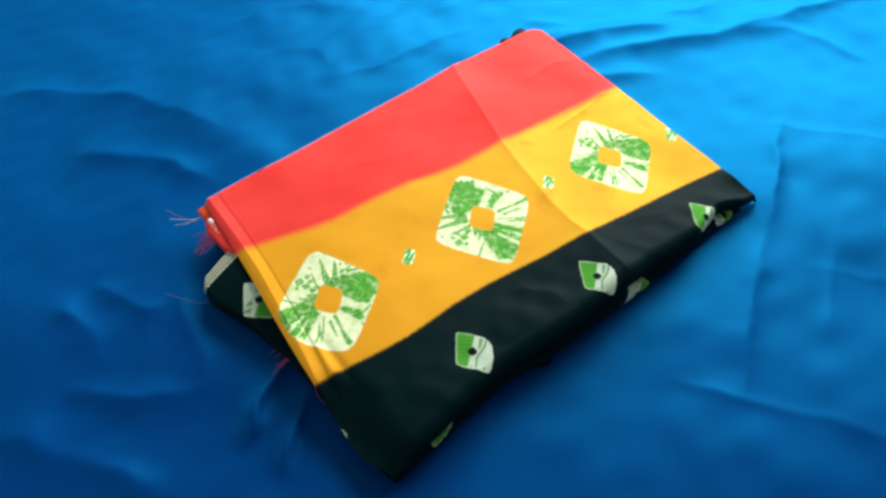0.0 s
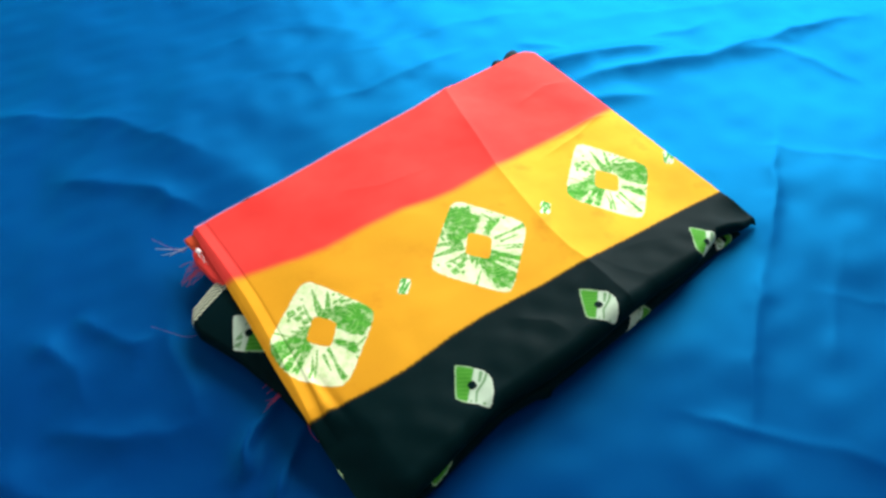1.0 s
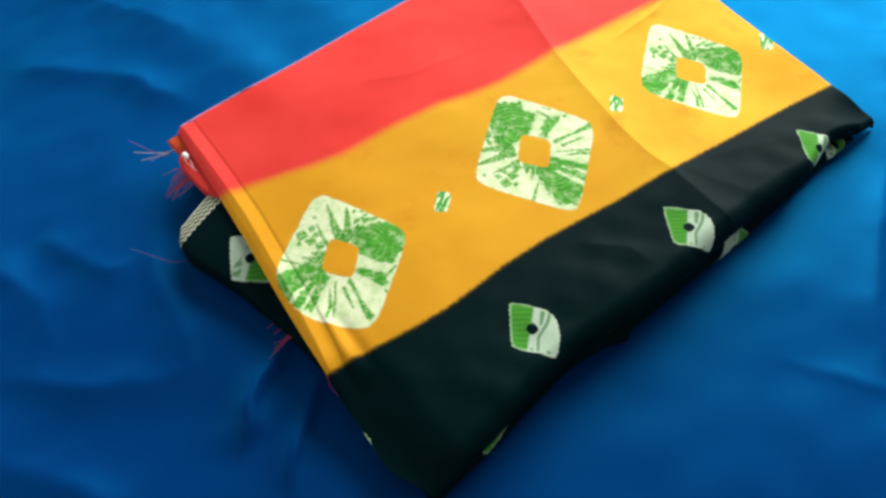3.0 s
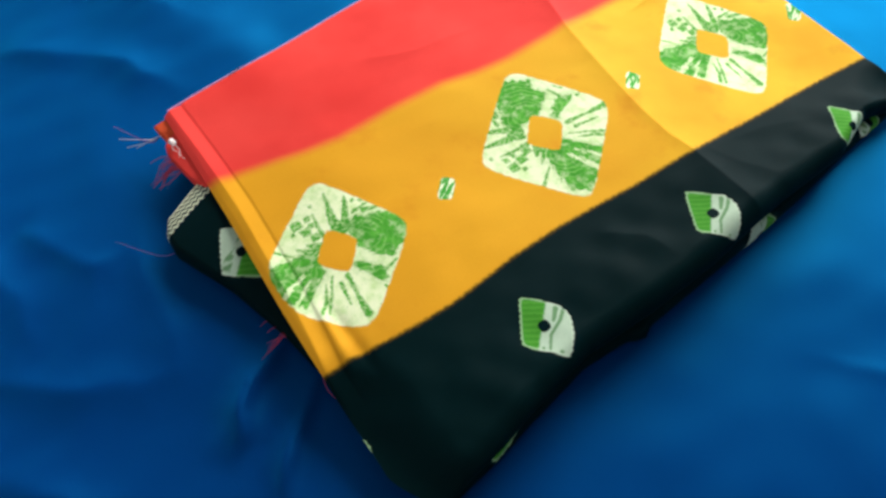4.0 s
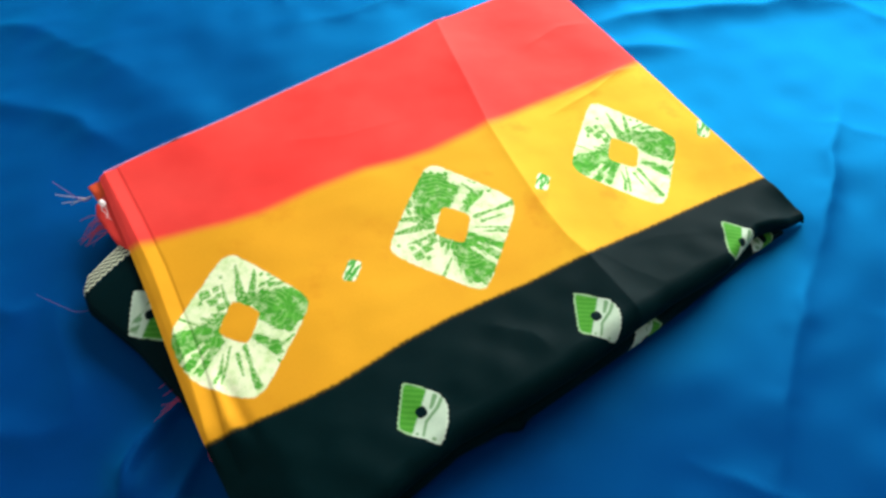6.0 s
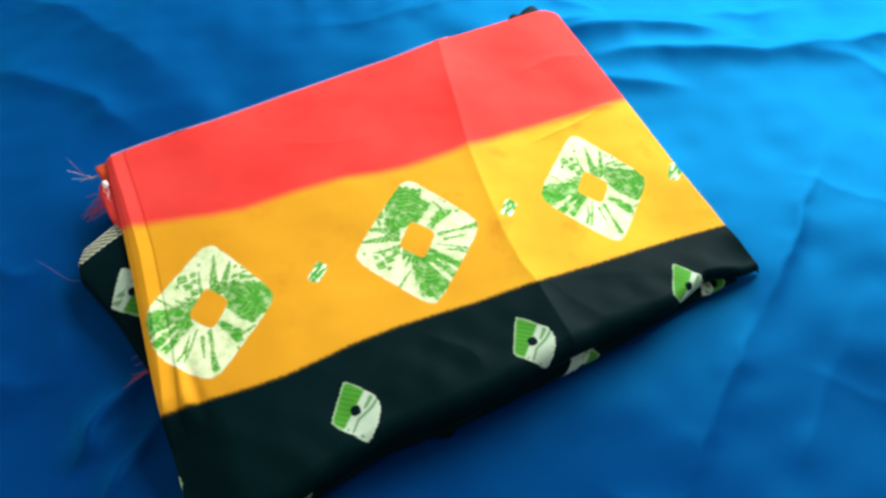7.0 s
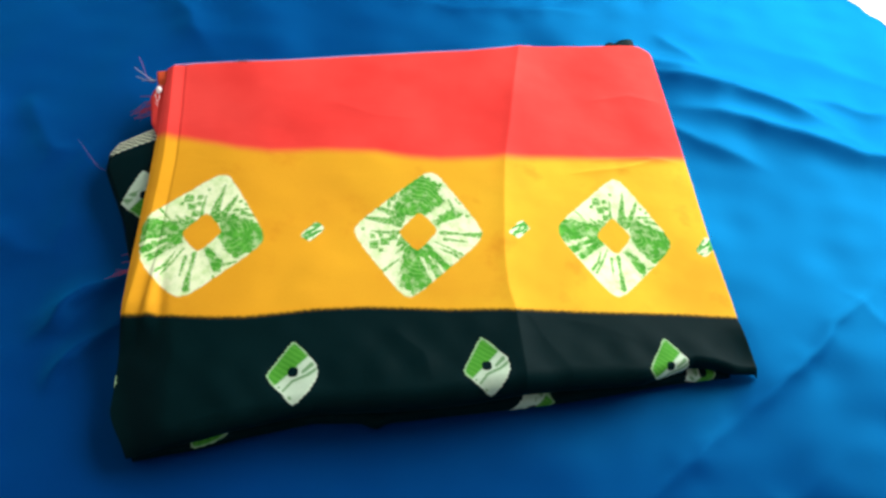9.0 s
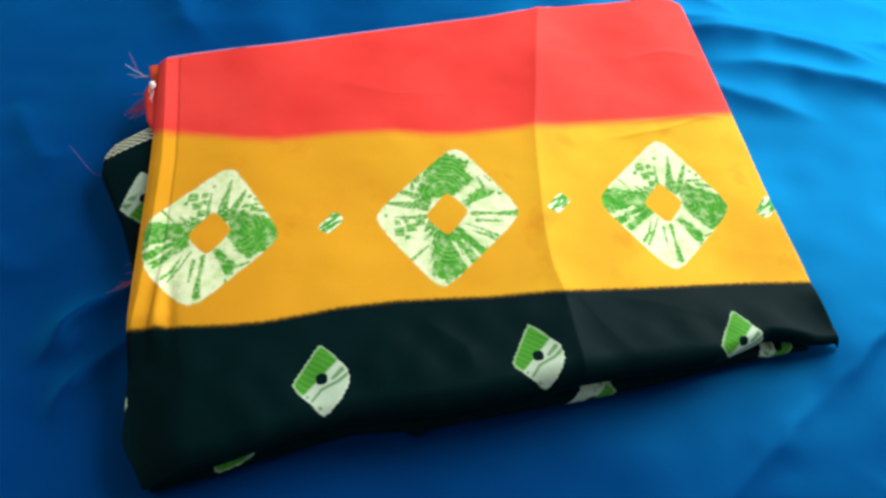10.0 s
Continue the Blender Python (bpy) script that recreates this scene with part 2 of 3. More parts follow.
CLOTH = print_material()
SHEET = sheet_material()
ZIGZAG = chevron_material()
WHITE_YARN = plain_material("white_yarn", (0.60, 0.50, 0.49), (0.76, 0.68, 0.66), 300, 0.7)
RED_YARN = plain_material("red_yarn", (0.55, 0.04, 0.10), (0.72, 0.07, 0.12), 300, 0.7)
MAUVE_YARN = plain_material("mauve_yarn", (0.16, 0.05, 0.22), (0.26, 0.09, 0.28), 300, 0.7)
# lilac of the sheet's reflection on the saree's back edge, as a colour
LILAC_REFLECTION = plain_material("lilac_edge_reflection", (0.42, 0.28, 0.52), (0.55, 0.38, 0.62), 300, 0.7)
PLASTER = plain_material("white_washed_plaster", (0.76, 0.76, 0.75), (0.82, 0.82, 0.81), 3, 0.85, 0.2)
CEIL = plain_material("white_ceiling_paint", (0.72, 0.72, 0.70), (0.78, 0.78, 0.76), 3, 0.9, 0.2)
FLOOR = plain_material("grey_cement_floor", (0.20, 0.19, 0.18), (0.28, 0.27, 0.25), 4, 0.6)
WOOD = plain_material("painted_window_wood", (0.50, 0.48, 0.44), (0.60, 0.58, 0.54), 8, 0.5)
TICKING = plain_material("mattress_ticking", (0.45, 0.42, 0.38), (0.55, 0.52, 0.48), 12, 0.85)
WHITE_CLOTH = sprig_material()


# ---- mesh helpers ----
def mesh_of(name, verts, faces, material, smooth=True):
    me = bpy.data.meshes.new(name)
    me.from_pydata([tuple(v) for v in verts], [], faces)
    me.polygons.foreach_set("use_smooth", [smooth] * len(me.polygons))
    me.materials.append(material)
    me.update()
    return me


def grid_faces(rows, cols, close=False):
    r, c = np.meshgrid(np.arange(rows - 1), np.arange(cols if close else cols - 1), indexing="ij")
    nxt = (c + 1) % cols
    return np.stack([r * cols + c, r * cols + nxt, (r + 1) * cols + nxt, (r + 1) * cols + c], -1).reshape(-1, 4).tolist()


def thing(name, label, category, at=(0, 0, 0), **tags):
    ob = new(name)
    ob.matrix_world = Matrix.Translation(at)
    ob.empty_display_size = 0.05
    return tagged(ob, label, category, **tags)


def part(name, me, parent, label=""):
    ob = new(name, me)
    ob.parent = parent
    ob.matrix_parent_inverse = parent.matrix_world.inverted()
    return tagged(ob, label)


def box_mesh(name, lo, hi, material, bevel=0.0):
    bm = bmesh.new()
    bmesh.ops.create_cube(bm, size=1.0)
    for v in bm.verts:
        v.co = Vector([lo[n] + (hi[n] - lo[n]) * (v.co[n] + 0.5) for n in range(3)])
    if bevel:
        bmesh.ops.bevel(bm, geom=bm.edges[:], offset=bevel, segments=3, affect="EDGES", profile=0.6)
    me = bpy.data.meshes.new(name)
    bm.to_mesh(me)
    bm.free()
    me.materials.append(material)
    return me


def tube(name, points, radius, material, sides=6):
    """A yarn along a smooth line through a few points."""
    pts = np.array(points, float)
    t = np.linspace(0, len(pts) - 1, 8 * (len(pts) - 1) + 1)
    k = np.clip(t.astype(int), 0, len(pts) - 2)
    f = (t - k)[:, None]
    pad = np.vstack([2 * pts[0] - pts[1], pts, 2 * pts[-1] - pts[-2]])
    p0, p1, p2, p3 = pad[k], pad[k + 1], pad[k + 2], pad[k + 3]
    line = 0.5 * (2 * p1 + (p2 - p0) * f + (2 * p0 - 5 * p1 + 4 * p2 - p3) * f**2 + (3 * p1 - p0 - 3 * p2 + p3) * f**3)
    tang = np.gradient(line, axis=0)
    tang /= np.linalg.norm(tang, axis=1)[:, None] + 1e-9
    side = np.cross(tang, (0.1, 0.2, 1.0))
    side /= np.linalg.norm(side, axis=1)[:, None] + 1e-9
    up = np.cross(side, tang)
    a = np.linspace(0, 2 * np.pi, sides, endpoint=False)
    r = radius * (1 - 0.45 * np.linspace(0, 1, len(line)) ** 3)
    verts = line[:, None] + r[:, None, None] * (np.cos(a)[None, :, None] * side[:, None] + np.sin(a)[None, :, None] * up[:, None])
    return mesh_of(name, verts.reshape(-1, 3), grid_faces(len(line), sides, True), material)


def soft_noise(x, y, scale, seed=0.0):
    """Smooth value noise from sums of sines, for cloth relief."""
    out = np.zeros_like(np.asarray(x, float) + np.asarray(y, float))
    rng = np.random.RandomState(int(seed * 17) + 5)
    for n in range(9):
        a, ph = rng.uniform(0, 2 * np.pi, 2)
        k = 2 * np.pi / scale * rng.uniform(0.5, 1.6)
        out = out + np.sin(k * (np.cos(a) * x + np.sin(a) * y) + ph)
    return out / 4.0


def smooth(a, lo, hi):
    t = np.clip((np.asarray(a, float) - lo) / (hi - lo), 0, 1)
    return t * t * (3 - 2 * t)


# ---- the room ----
X0, Y0, FLOOR_Z, CEIL_Z = -1.75, -2.0, -0.5, 1.9
T = 0.15


def wall(name, lo, hi, label):
    ob = new(name, box_mesh(name, lo, hi, PLASTER))
    return tagged(ob, label, "wall", kind="structure")


tagged(new("floor", box_mesh("floor", (X0, Y0, FLOOR_Z - 0.1), (WALL_X, WALL_Y, FLOOR_Z), FLOOR)), "plain grey cement floor under the bed", "floor", kind="structure")
tagged(new("ceiling", box_mesh("ceiling", (X0, Y0, CEIL_Z), (WALL_X, WALL_Y, CEIL_Z + 0.1), CEIL)), "plain white painted ceiling of the room", "ceiling", kind="structure")
wall("wall_west", (X0 - T, Y0, FLOOR_Z), (X0, WALL_Y, CEIL_Z), "plain plastered wall of the room")
wall("wall_north", (X0 - T, WALL_Y, FLOOR_Z), (WALL_X + T, WALL_Y + T, CEIL_Z), "plain plastered wall beyond the bed")
wall("wall_south", (X0 - T, Y0 - T, FLOOR_Z), (WALL_X + T, Y0, CEIL_Z), "plain plastered wall behind the camera")


def wall_with_opening():
    """The wall beside the bed: four blocks round the window opening, in one mesh."""
    bm = bmesh.new()
    for y0, y1, z0, z1 in ((Y0, WIN_Y[0], FLOOR_Z, CEIL_Z), (WIN_Y[1], WALL_Y, FLOOR_Z, CEIL_Z), (*WIN_Y, FLOOR_Z, WIN_Z[0]), (*WIN_Y, WIN_Z[1], CEIL_Z)):
        made = bmesh.ops.create_cube(bm, size=1.0)["verts"]
        for v in made:
            v.co = Vector((WALL_X + T * (v.co.x + 0.5), y0 + (y1 - y0) * (v.co.y + 0.5), z0 + (z1 - z0) * (v.co.z + 0.5)))
    me = bpy.data.meshes.new("wall_east")
    bm.to_mesh(me)
    bm.free()
    me.materials.append(PLASTER)
    return tagged(new("wall_east", me), "plain plastered wall with a low window opening beside the bed", "wall", kind="structure")


wall_with_opening()
window = thing("window_1", "low daylight window with a pale painted frame", "window", (WALL_X, WIN_Y[0], WIN_Z[0]), kind="structure")
for y in (WIN_Y[0], WIN_Y[1] - 0.04):
    part("window_frame", box_mesh("window_frame", (WALL_X + 0.08, y, WIN_Z[0]), (WALL_X + 0.13, y + 0.04, WIN_Z[1]), WOOD, 0.004), window)
for z in (WIN_Z[0], WIN_Z[1] - 0.04):
    part("window_frame", box_mesh("window_frame", (WALL_X + 0.08, WIN_Y[0] + 0.04, z), (WALL_X + 0.13, WIN_Y[1] - 0.04, z + 0.04), WOOD, 0.004), window)

# ---- the bed and its blue sheet ----
BED = (-0.95, 0.73, -0.75, 1.45)
mattress = tagged(new("mattress", box_mesh("mattress", (BED[0] + 0.01, BED[2] + 0.01, FLOOR_Z), (BED[1] - 0.01, BED[3] - 0.01, -0.03), TICKING, 0.025)), "thick mattress hidden under the blue sheet", "mattress")


def ridge(x, y, line, height, width, lean=0.0):
    """A crease along a bent line: a rounded ridge that fades out at both ends; lean makes one flank steeper."""
    best = np.full(x.shape, 9.0)
    off, along = np.zeros(x.shape), np.zeros(x.shape)
    total = sum(math.dist(a, b) for a, b in zip(line, line[1:]))
    run = 0.0
    for (ax, ay), (bx, by) in zip(line, line[1:]):
        size = math.dist((ax, ay), (bx, by))
        ux, uy = (bx - ax) / size, (by - ay) / size
        s = np.clip((x - ax) * ux + (y - ay) * uy, 0, size)
        dx, dy = x - ax - s * ux, y - ay - s * uy
        d = np.hypot(dx, dy)
        near = d < best
        best = np.where(near, d, best)
        off = np.where(near, ux * dy - uy * dx, off)
        along = np.where(near, run + s, along)
        run += size
    fade = smooth(along, 0, 0.25 * total) * smooth(total - along, 0, 0.35 * total)
    w = width * np.where(off > 0, 1.0 + lean, 1.0 - lean)
    end = np.where((along <= 0) | (along >= total), np.exp(-((best / width) ** 2)), 1.0)
    # broad folds are round, narrow ones pressed sharp
    soft = smooth(width, 0.006, 0.013)
    crest = 0.22 * (1 - 0.45 * soft) * np.exp(-((np.abs(off) / (0.26 * w)) ** 1.4))
    return height * fade * end * (crest + np.exp(-((np.abs(off) / w) ** (1.3 + 0.25 * soft))))


# creases of the sheet: bent line, height, width, lean
# long folds beside the saree's right end
RIDGES_BY_RIGHT_END = (
    (((0.19, 0.1990), (0.213, 0.1910), (0.238, 0.1860), (0.284, 0.1750), (0.311, 0.1610), (0.342, 0.1430), (0.385, 0.1210)), 0.0060, 0.0150, 0.05),
    (((0.20, 0.1550), (0.229, 0.1520), (0.262, 0.1470), (0.294, 0.1350), (0.331, 0.1210), (0.377, 0.1040), (0.43, 0.0950), (0.50, 0.0810), (0.62, 0.0480)), 0.0060, 0.0150, 0.05),
    (((0.19, 0.1430), (0.219, 0.1300), (0.24, 0.1160), (0.266, 0.1030), (0.30, 0.0850)), 0.0020, 0.011, 0.1),
    (((0.18, 0.2180), (0.202, 0.2100), (0.231, 0.1980), (0.27, 0.1870)), 0.0021, 0.010, 0.3),
    (((0.225, 0.2380), (0.249, 0.2130), (0.268, 0.1880)), 0.0014, 0.010, 0.2),
)
# fainter ones farther out
RIDGES_FAR_RIGHT = (
    (((0.32, 0.163), (0.35, 0.163), (0.377, 0.160), (0.401, 0.151), (0.45, 0.146)), 0.0018, 0.011, 0.3),
    (((0.40, 0.10), (0.449, 0.068), (0.469, 0.028), (0.463, -0.035)), 0.0018, 0.012, 0.2),
    (((0.30, 0.235), (0.38, 0.21), (0.46, 0.17), (0.56, 0.13)), 0.0018, 0.022, 0.2),
)
# beyond its back edge
RIDGES_BEHIND = (
    (((-0.07, 0.415), (-0.033, 0.427), (0.022, 0.431), (0.067, 0.407), (0.12, 0.35)), 0.0016, 0.016, 0.2),
    (((-0.07, 0.33), (-0.043, 0.345), (-0.006, 0.344), (0.02, 0.318), (0.018, 0.27)), 0.0012, 0.012, 0.1),
    (((-0.01, 0.262), (0.028, 0.261), (0.065, 0.258), (0.10, 0.260), (0.139, 0.262), (0.20, 0.26)), 0.0020, 0.012, 0.2),
    (((0.05, 0.335), (0.077, 0.325), (0.113, 0.313), (0.172, 0.313), (0.227, 0.303), (0.30, 0.27)), 0.0016, 0.014, 0.2),
)
# broad ones farther back
RIDGES_FAR_BACK = (
    (((-0.05, 0.49), (0.08, 0.48), (0.22, 0.41), (0.36, 0.32)), 0.0022, 0.024, 0.1),
    (((0.20, 0.50), (0.35, 0.42), (0.50, 0.30)), 0.0022, 0.024, 0.1),
    (((-0.30, 0.45), (-0.235, 0.415), (-0.195, 0.383), (-0.161, 0.352), (-0.137, 0.305), (-0.11, 0.25), (-0.08, 0.22)), 0.0042, 0.021, 0.0),
    (((-0.25, 0.31), (-0.209, 0.283), (-0.171, 0.243), (-0.143, 0.195), (-0.13, 0.17)), 0.0032, 0.017, 0.0),
)
# beside its cut end
RIDGES_BY_CUT_END = (
    (((-0.30, 0.14), (-0.287, 0.122), (-0.275, 0.091), (-0.270, 0.05)), 0.0034, 0.012, 0.0),
    (((-0.26, 0.14), (-0.25, 0.122), (-0.235, 0.092), (-0.21, 0.085)), 0.0027, 0.010, 0.0),
    (((-0.36, 0.055), (-0.334, 0.035), (-0.304, 0.001), (-0.278, -0.039), (-0.262, -0.075)), 0.0032, 0.014, 0.0),
    (((-0.31, 0.06), (-0.287, 0.045), (-0.265, 0.022), (-0.235, 0.012), (-0.20, 0.005)), 0.0034, 0.013, 0.1),
    (((-0.216, 0.000), (-0.2155, 0.030), (-0.2150, 0.058), (-0.2090, 0.086), (-0.196, 0.105)), 0.0018, 0.0100, -0.1),
    (((-0.148, 0.004), (-0.174, -0.008), (-0.194, -0.022), (-0.225, -0.055)), 0.0090, 0.0065, -0.2),
    (((-0.142, -0.03), (-0.170, -0.040), (-0.190, -0.055), (-0.208, -0.085)), 0.0090, 0.0065, -0.2),
)
# flat press folds before its front
PRESS_FOLDS = (
    (((0.37, 0.010), (0.286, -0.048), (0.234, -0.086), (0.206, -0.104), (0.181, -0.120), (0.157, -0.138), (0.108, -0.168), (0.04, -0.216)), 0.0027, 0.0085, -0.1),
    (((0.186, -0.142), (0.20, -0.159), (0.232, -0.192), (0.275, -0.240)), 0.0005, 0.006, 0.0),
    (((0.025, -0.150), (0.05, -0.181), (0.083, -0.224), (0.112, -0.265), (0.15, -0.315)), 0.0007, 0.006, 0.0),
    (((0.29, -0.010), (0.345, -0.075), (0.39, -0.13)), 0.0007, 0.006, 0.0),
    (((0.27, -0.125), (0.21, -0.163), (0.14, -0.208)), 0.0007, 0.009, 0.2),
)
CREASES = RIDGES_BY_RIGHT_END + RIDGES_FAR_RIGHT + RIDGES_BEHIND + RIDGES_FAR_BACK + RIDGES_BY_CUT_END + PRESS_FOLDS


def sheet_height(x, y):
    z = 0.004 * soft_noise(x, y, 0.34, 1) + 0.0010 * soft_noise(x, y, 0.11, 2) + 0.00035 * soft_noise(x + 0.6 * y, 0.5 * y, 0.065, 21) + 0.0003 * soft_noise(x, y, 0.045, 3)
    # the creases waver and swell a little along their length
    loose = 0.35 + 0.65 * smooth(np.abs(x - 0.30) + np.abs(y - 0.14), 0.10, 0.30)
    wx = x + loose * (0.0028 * soft_noise(x, y, 0.075, 11) + 0.0012 * soft_noise(x, y, 0.03, 12))
    wy = y + loose * (0.0028 * soft_noise(x, y, 0.075, 13) + 0.0012 * soft_noise(x, y, 0.03, 14))
    swell = 1.0 + 0.32 * loose * soft_noise(x, y, 0.10, 15)
    for line, height, width, lean in CREASES:
        z = z + swell * ridge(wx, wy, line, height, width, lean)
    # pressed flat under the folded cloth
    hold = smooth(x, -0.21, -0.15) * smooth(-x, -0.225, -0.185) * smooth(y, -0.15, -0.09) * smooth(-y, -0.215, -0.155)
    return z * (1 - hold) - 0.0015 * hold


def stretch(lo, fine_lo, fine_hi, hi, step, coarse):
    return np.concatenate([np.linspace(lo, fine_lo, coarse, endpoint=False), np.arange(fine_lo, fine_hi, step), np.linspace(fine_hi, hi, coarse)])


def build_sheet():
    drop = 0.42
    xs = stretch(BED[0] - drop, -0.42, 0.64, BED[1] + 0.02, 0.0028, 40)
    ys = stretch(BED[2] - drop, -0.34, 0.68, BED[3] + 0.02, 0.0028, 40)
    x, y = np.meshgrid(xs, ys, indexing="xy")
    bx, by = np.clip(x, BED[0], BED[1]), np.clip(y, BED[2], BED[3])
    over = np.maximum(np.abs(x - bx), np.abs(y - by))
    z = sheet_height(bx, by) * smooth(-over, -0.02, 0.0) - over
    px, py = bx + np.sign(x - bx) * np.minimum(over, 0.02) + np.where(x != bx, 0.012 * np.sin(by * 17), 0), by + np.sign(y - by) * np.minimum(over, 0.02) + np.where(y != by, 0.012 * np.sin(bx * 15), 0)
    me = mesh_of("bed_sheet", np.stack([px, py, z], -1).reshape(-1, 3), grid_faces(*x.shape), SHEET)
    return tagged(new("bed_sheet", me), "creased bright blue satin-cotton sheet spread over the bed", "bed sheet")


build_sheet()

# ---- the folded saree ----
BACK = ((-0.1635, -0.155, -0.144, -0.117, -0.091, -0.058, -0.02, 0.02, 0.05, 0.075, 0.09, 0.125, 0.17, 0.186, 0.193, 0.199, 0.204),
        (0.1455, 0.1475, 0.1495, 0.1502, 0.1515, 0.1555, 0.1600, 0.1650, 0.1670, 0.1700, 0.1725, 0.1790, 0.1860, 0.1875, 0.1865, 0.1815, 0.172))
FRONT_TOP = ((-0.16, -0.12, -0.10, -0.06, -0.02, 0.02, 0.08, 0.128, 0.137, 0.160, 0.172, 0.186, 0.21), (-0.124, -0.119, -0.1145, -0.107, -0.108, -0.106, -0.0985, -0.0955, -0.0925, -0.0845, -0.0850, -0.0875, -0.0865))
FRONT = ((-0.16, -0.12, -0.10, -0.06, -0.02, 0.02, 0.06, 0.10, 0.15, 0.21), (-0.1235, -0.1180, -0.1135, -0.1060, -0.1075, -0.1045, -0.1015, -0.0970, -0.0895, -0.083))


def back_y(x):
    return np.interp(x, *BACK)


def front_y(x):
    # with a small lip where one layer pokes out
    return np.interp(x, *FRONT) - 0.0035 * np.exp(-(((x + 0.0265) / 0.0045) ** 2))


def crease_x(y):
    return np.interp(y, (-0.098, -0.053, -0.037, -0.015, 0.01, 0.033, 0.061, 0.09, 0.129, 0.165, 0.18), (0.0555, 0.0552, 0.0530, 0.0538, 0.0568, 0.0597, 0.0637, 0.0705, 0.0785, 0.0872, 0.0908))


# faint wrinkles on the upper face
WRINKLES = (
    (((0.10, 0.050), (0.15, 0.060), (0.205, 0.078)), 0.0008, 0.004, 0.0),
    (((0.12, 0.064), (0.17, 0.071), (0.206, 0.066)), 0.0006, 0.003, 0.0),
    (((0.13, 0.118), (0.17, 0.128), (0.205, 0.122)), 0.0006, 0.005, 0.0),
    (((-0.060, 0.115), (-0.020, 0.098), (0.030, 0.092)), 0.0003, 0.007, 0.0),
    (((0.060, -0.048), (0.072, -0.074), (0.090, -0.098)), 0.0004, 0.008, 0.3),
    (((0.072, -0.056), (0.105, -0.062), (0.14, -0.076)), 0.0003, 0.008, 0.2),
    (((-0.02, -0.060), (0.00, -0.078), (0.005, -0.100)), 0.0005, 0.007, 0.0),
)


def puff(x, y):
    """The folded right end swells up a little."""
    return 0.007 * smooth(x, 0.10, 0.195) * smooth(y, -0.06, 0.02)


def top_height(x, y):
    """The upper face of the folded pile."""
    z = 0.031 + 0.006 * smooth(y, -0.02, 0.17)
    off = x - crease_x(y)
    past, short = np.maximum(off, 0), np.maximum(-off, 0)
    z = z + 0.0037 - 0.056 * past - 0.0040 * (1 - np.exp(-past / 0.030)) - 0.0080 * (1 - np.exp(-short / 0.100))
    # the pressed fold line itself
    z = z + puff(x, y) + 0.0007 - 0.0007 * (1 - np.exp(-past / 0.006)) - 0.0007 * (1 - np.exp(-short / 0.006))
    z = z - 0.010 * smooth(-x, 0.132, 0.166) * smooth(-y, 0.04, 0.07)
    z = z - 0.004 * smooth(-x, 0.09, 0.165)
    z = z - 0.002 * smooth(x, 0.12, 0.21) * smooth(-y, 0.03, 0.09) - 0.008 * smooth(x, 0.165, 0.205) * smooth(-y, 0.058, 0.086)
    # small pleats where the end is pulled
    z = z + 0.0014 * np.exp(-(((x + 0.1490 - 0.06 * (y + 0.03)) / 0.0028) ** 2)) * smooth(-y, 0.005, 0.03) * smooth(y, -0.060, -0.042)
    z = z - 0.0010 * np.exp(-(((x + 0.1435 + 0.05 * (y + 0.03)) / 0.0030) ** 2)) * smooth(-y, 0.01, 0.04) * smooth(y, -0.070, -0.048)
    # turned hem along the cut end
    step_x = np.interp(y, (-0.05, -0.03, 0.0, 0.06, 0.10, 0.145), (-0.1525, -0.1500, -0.1480, -0.1470, -0.1480, -0.1500))
    hem = np.where(x < step_x, -0.0006 * smooth(step_x - x, 0.0, 0.0012) + 0.22 * np.clip(step_x - x, 0, 0.0085) - 0.34 * np.clip(step_x - x - 0.0085, 0, 0.008), 0.0)
    hem = hem - 0.0006 * smooth(-x, 0.1590, 0.1630)
    z = z + hem * smooth(y, -0.075, -0.052)
    crumple = (0.0005 * soft_noise(x, y, 0.055, 8) + 0.0004 * soft_noise(x, y, 0.028, 9)) * smooth(-y, 0.045, 0.085)
    # a slack hollow beside the first square
    z = z - 0.0007 * np.exp(-(((x + 0.080) / 0.013) ** 2) - ((y + 0.034 - 0.5 * (x + 0.08)) / 0.010) ** 2)
    for line, height, width, lean in WRINKLES:
        z = z + ridge(x, y, line, height, width, lean)
    return z + crumple + 0.0005 * soft_noise(x, y, 0.10, 4) + 0.0001 * soft_noise(x, y, 0.03, 6)


# motif corners about their centres: top, right, bottom, left
BIG = ((0.012, 0.051), (0.043, -0.003), (-0.009, -0.049), (-0.042, 0.004))
# the one that the turned hem runs over is narrower on that side
CUT = ((0.0135, 0.0490), (0.0430, -0.0065), (-0.0060, -0.0475), (-0.0330, -0.0200), (-0.0345, 0.0130))
EYE = ((0.0, 0.0190), (0.0130, 0.0038), (0.0138, -0.0015), (0.0100, -0.0098), (0.0006, -0.0192), (-0.0146, -0.0022))
DASH = ((0.003, 0.0085), (0.008, 0.002), (-0.002, -0.0075), (-0.008, -0.003))


def quad_distance(x, y, corners, soft):
    """Signed distance to a soft-cornered four-sided shape (negative inside)."""
    total = np.zeros_like(x)
    for (ax, ay), (bx, by) in zip(corners, corners[1:] + corners[:1]):
        size = math.hypot(bx - ax, by - ay)
        d = ((x - ax) * (ay - by) + (y - ay) * (bx - ax)) / size
        total = total + np.exp(np.clip(d / soft, -40, 40))
    return soft * np.log(total)


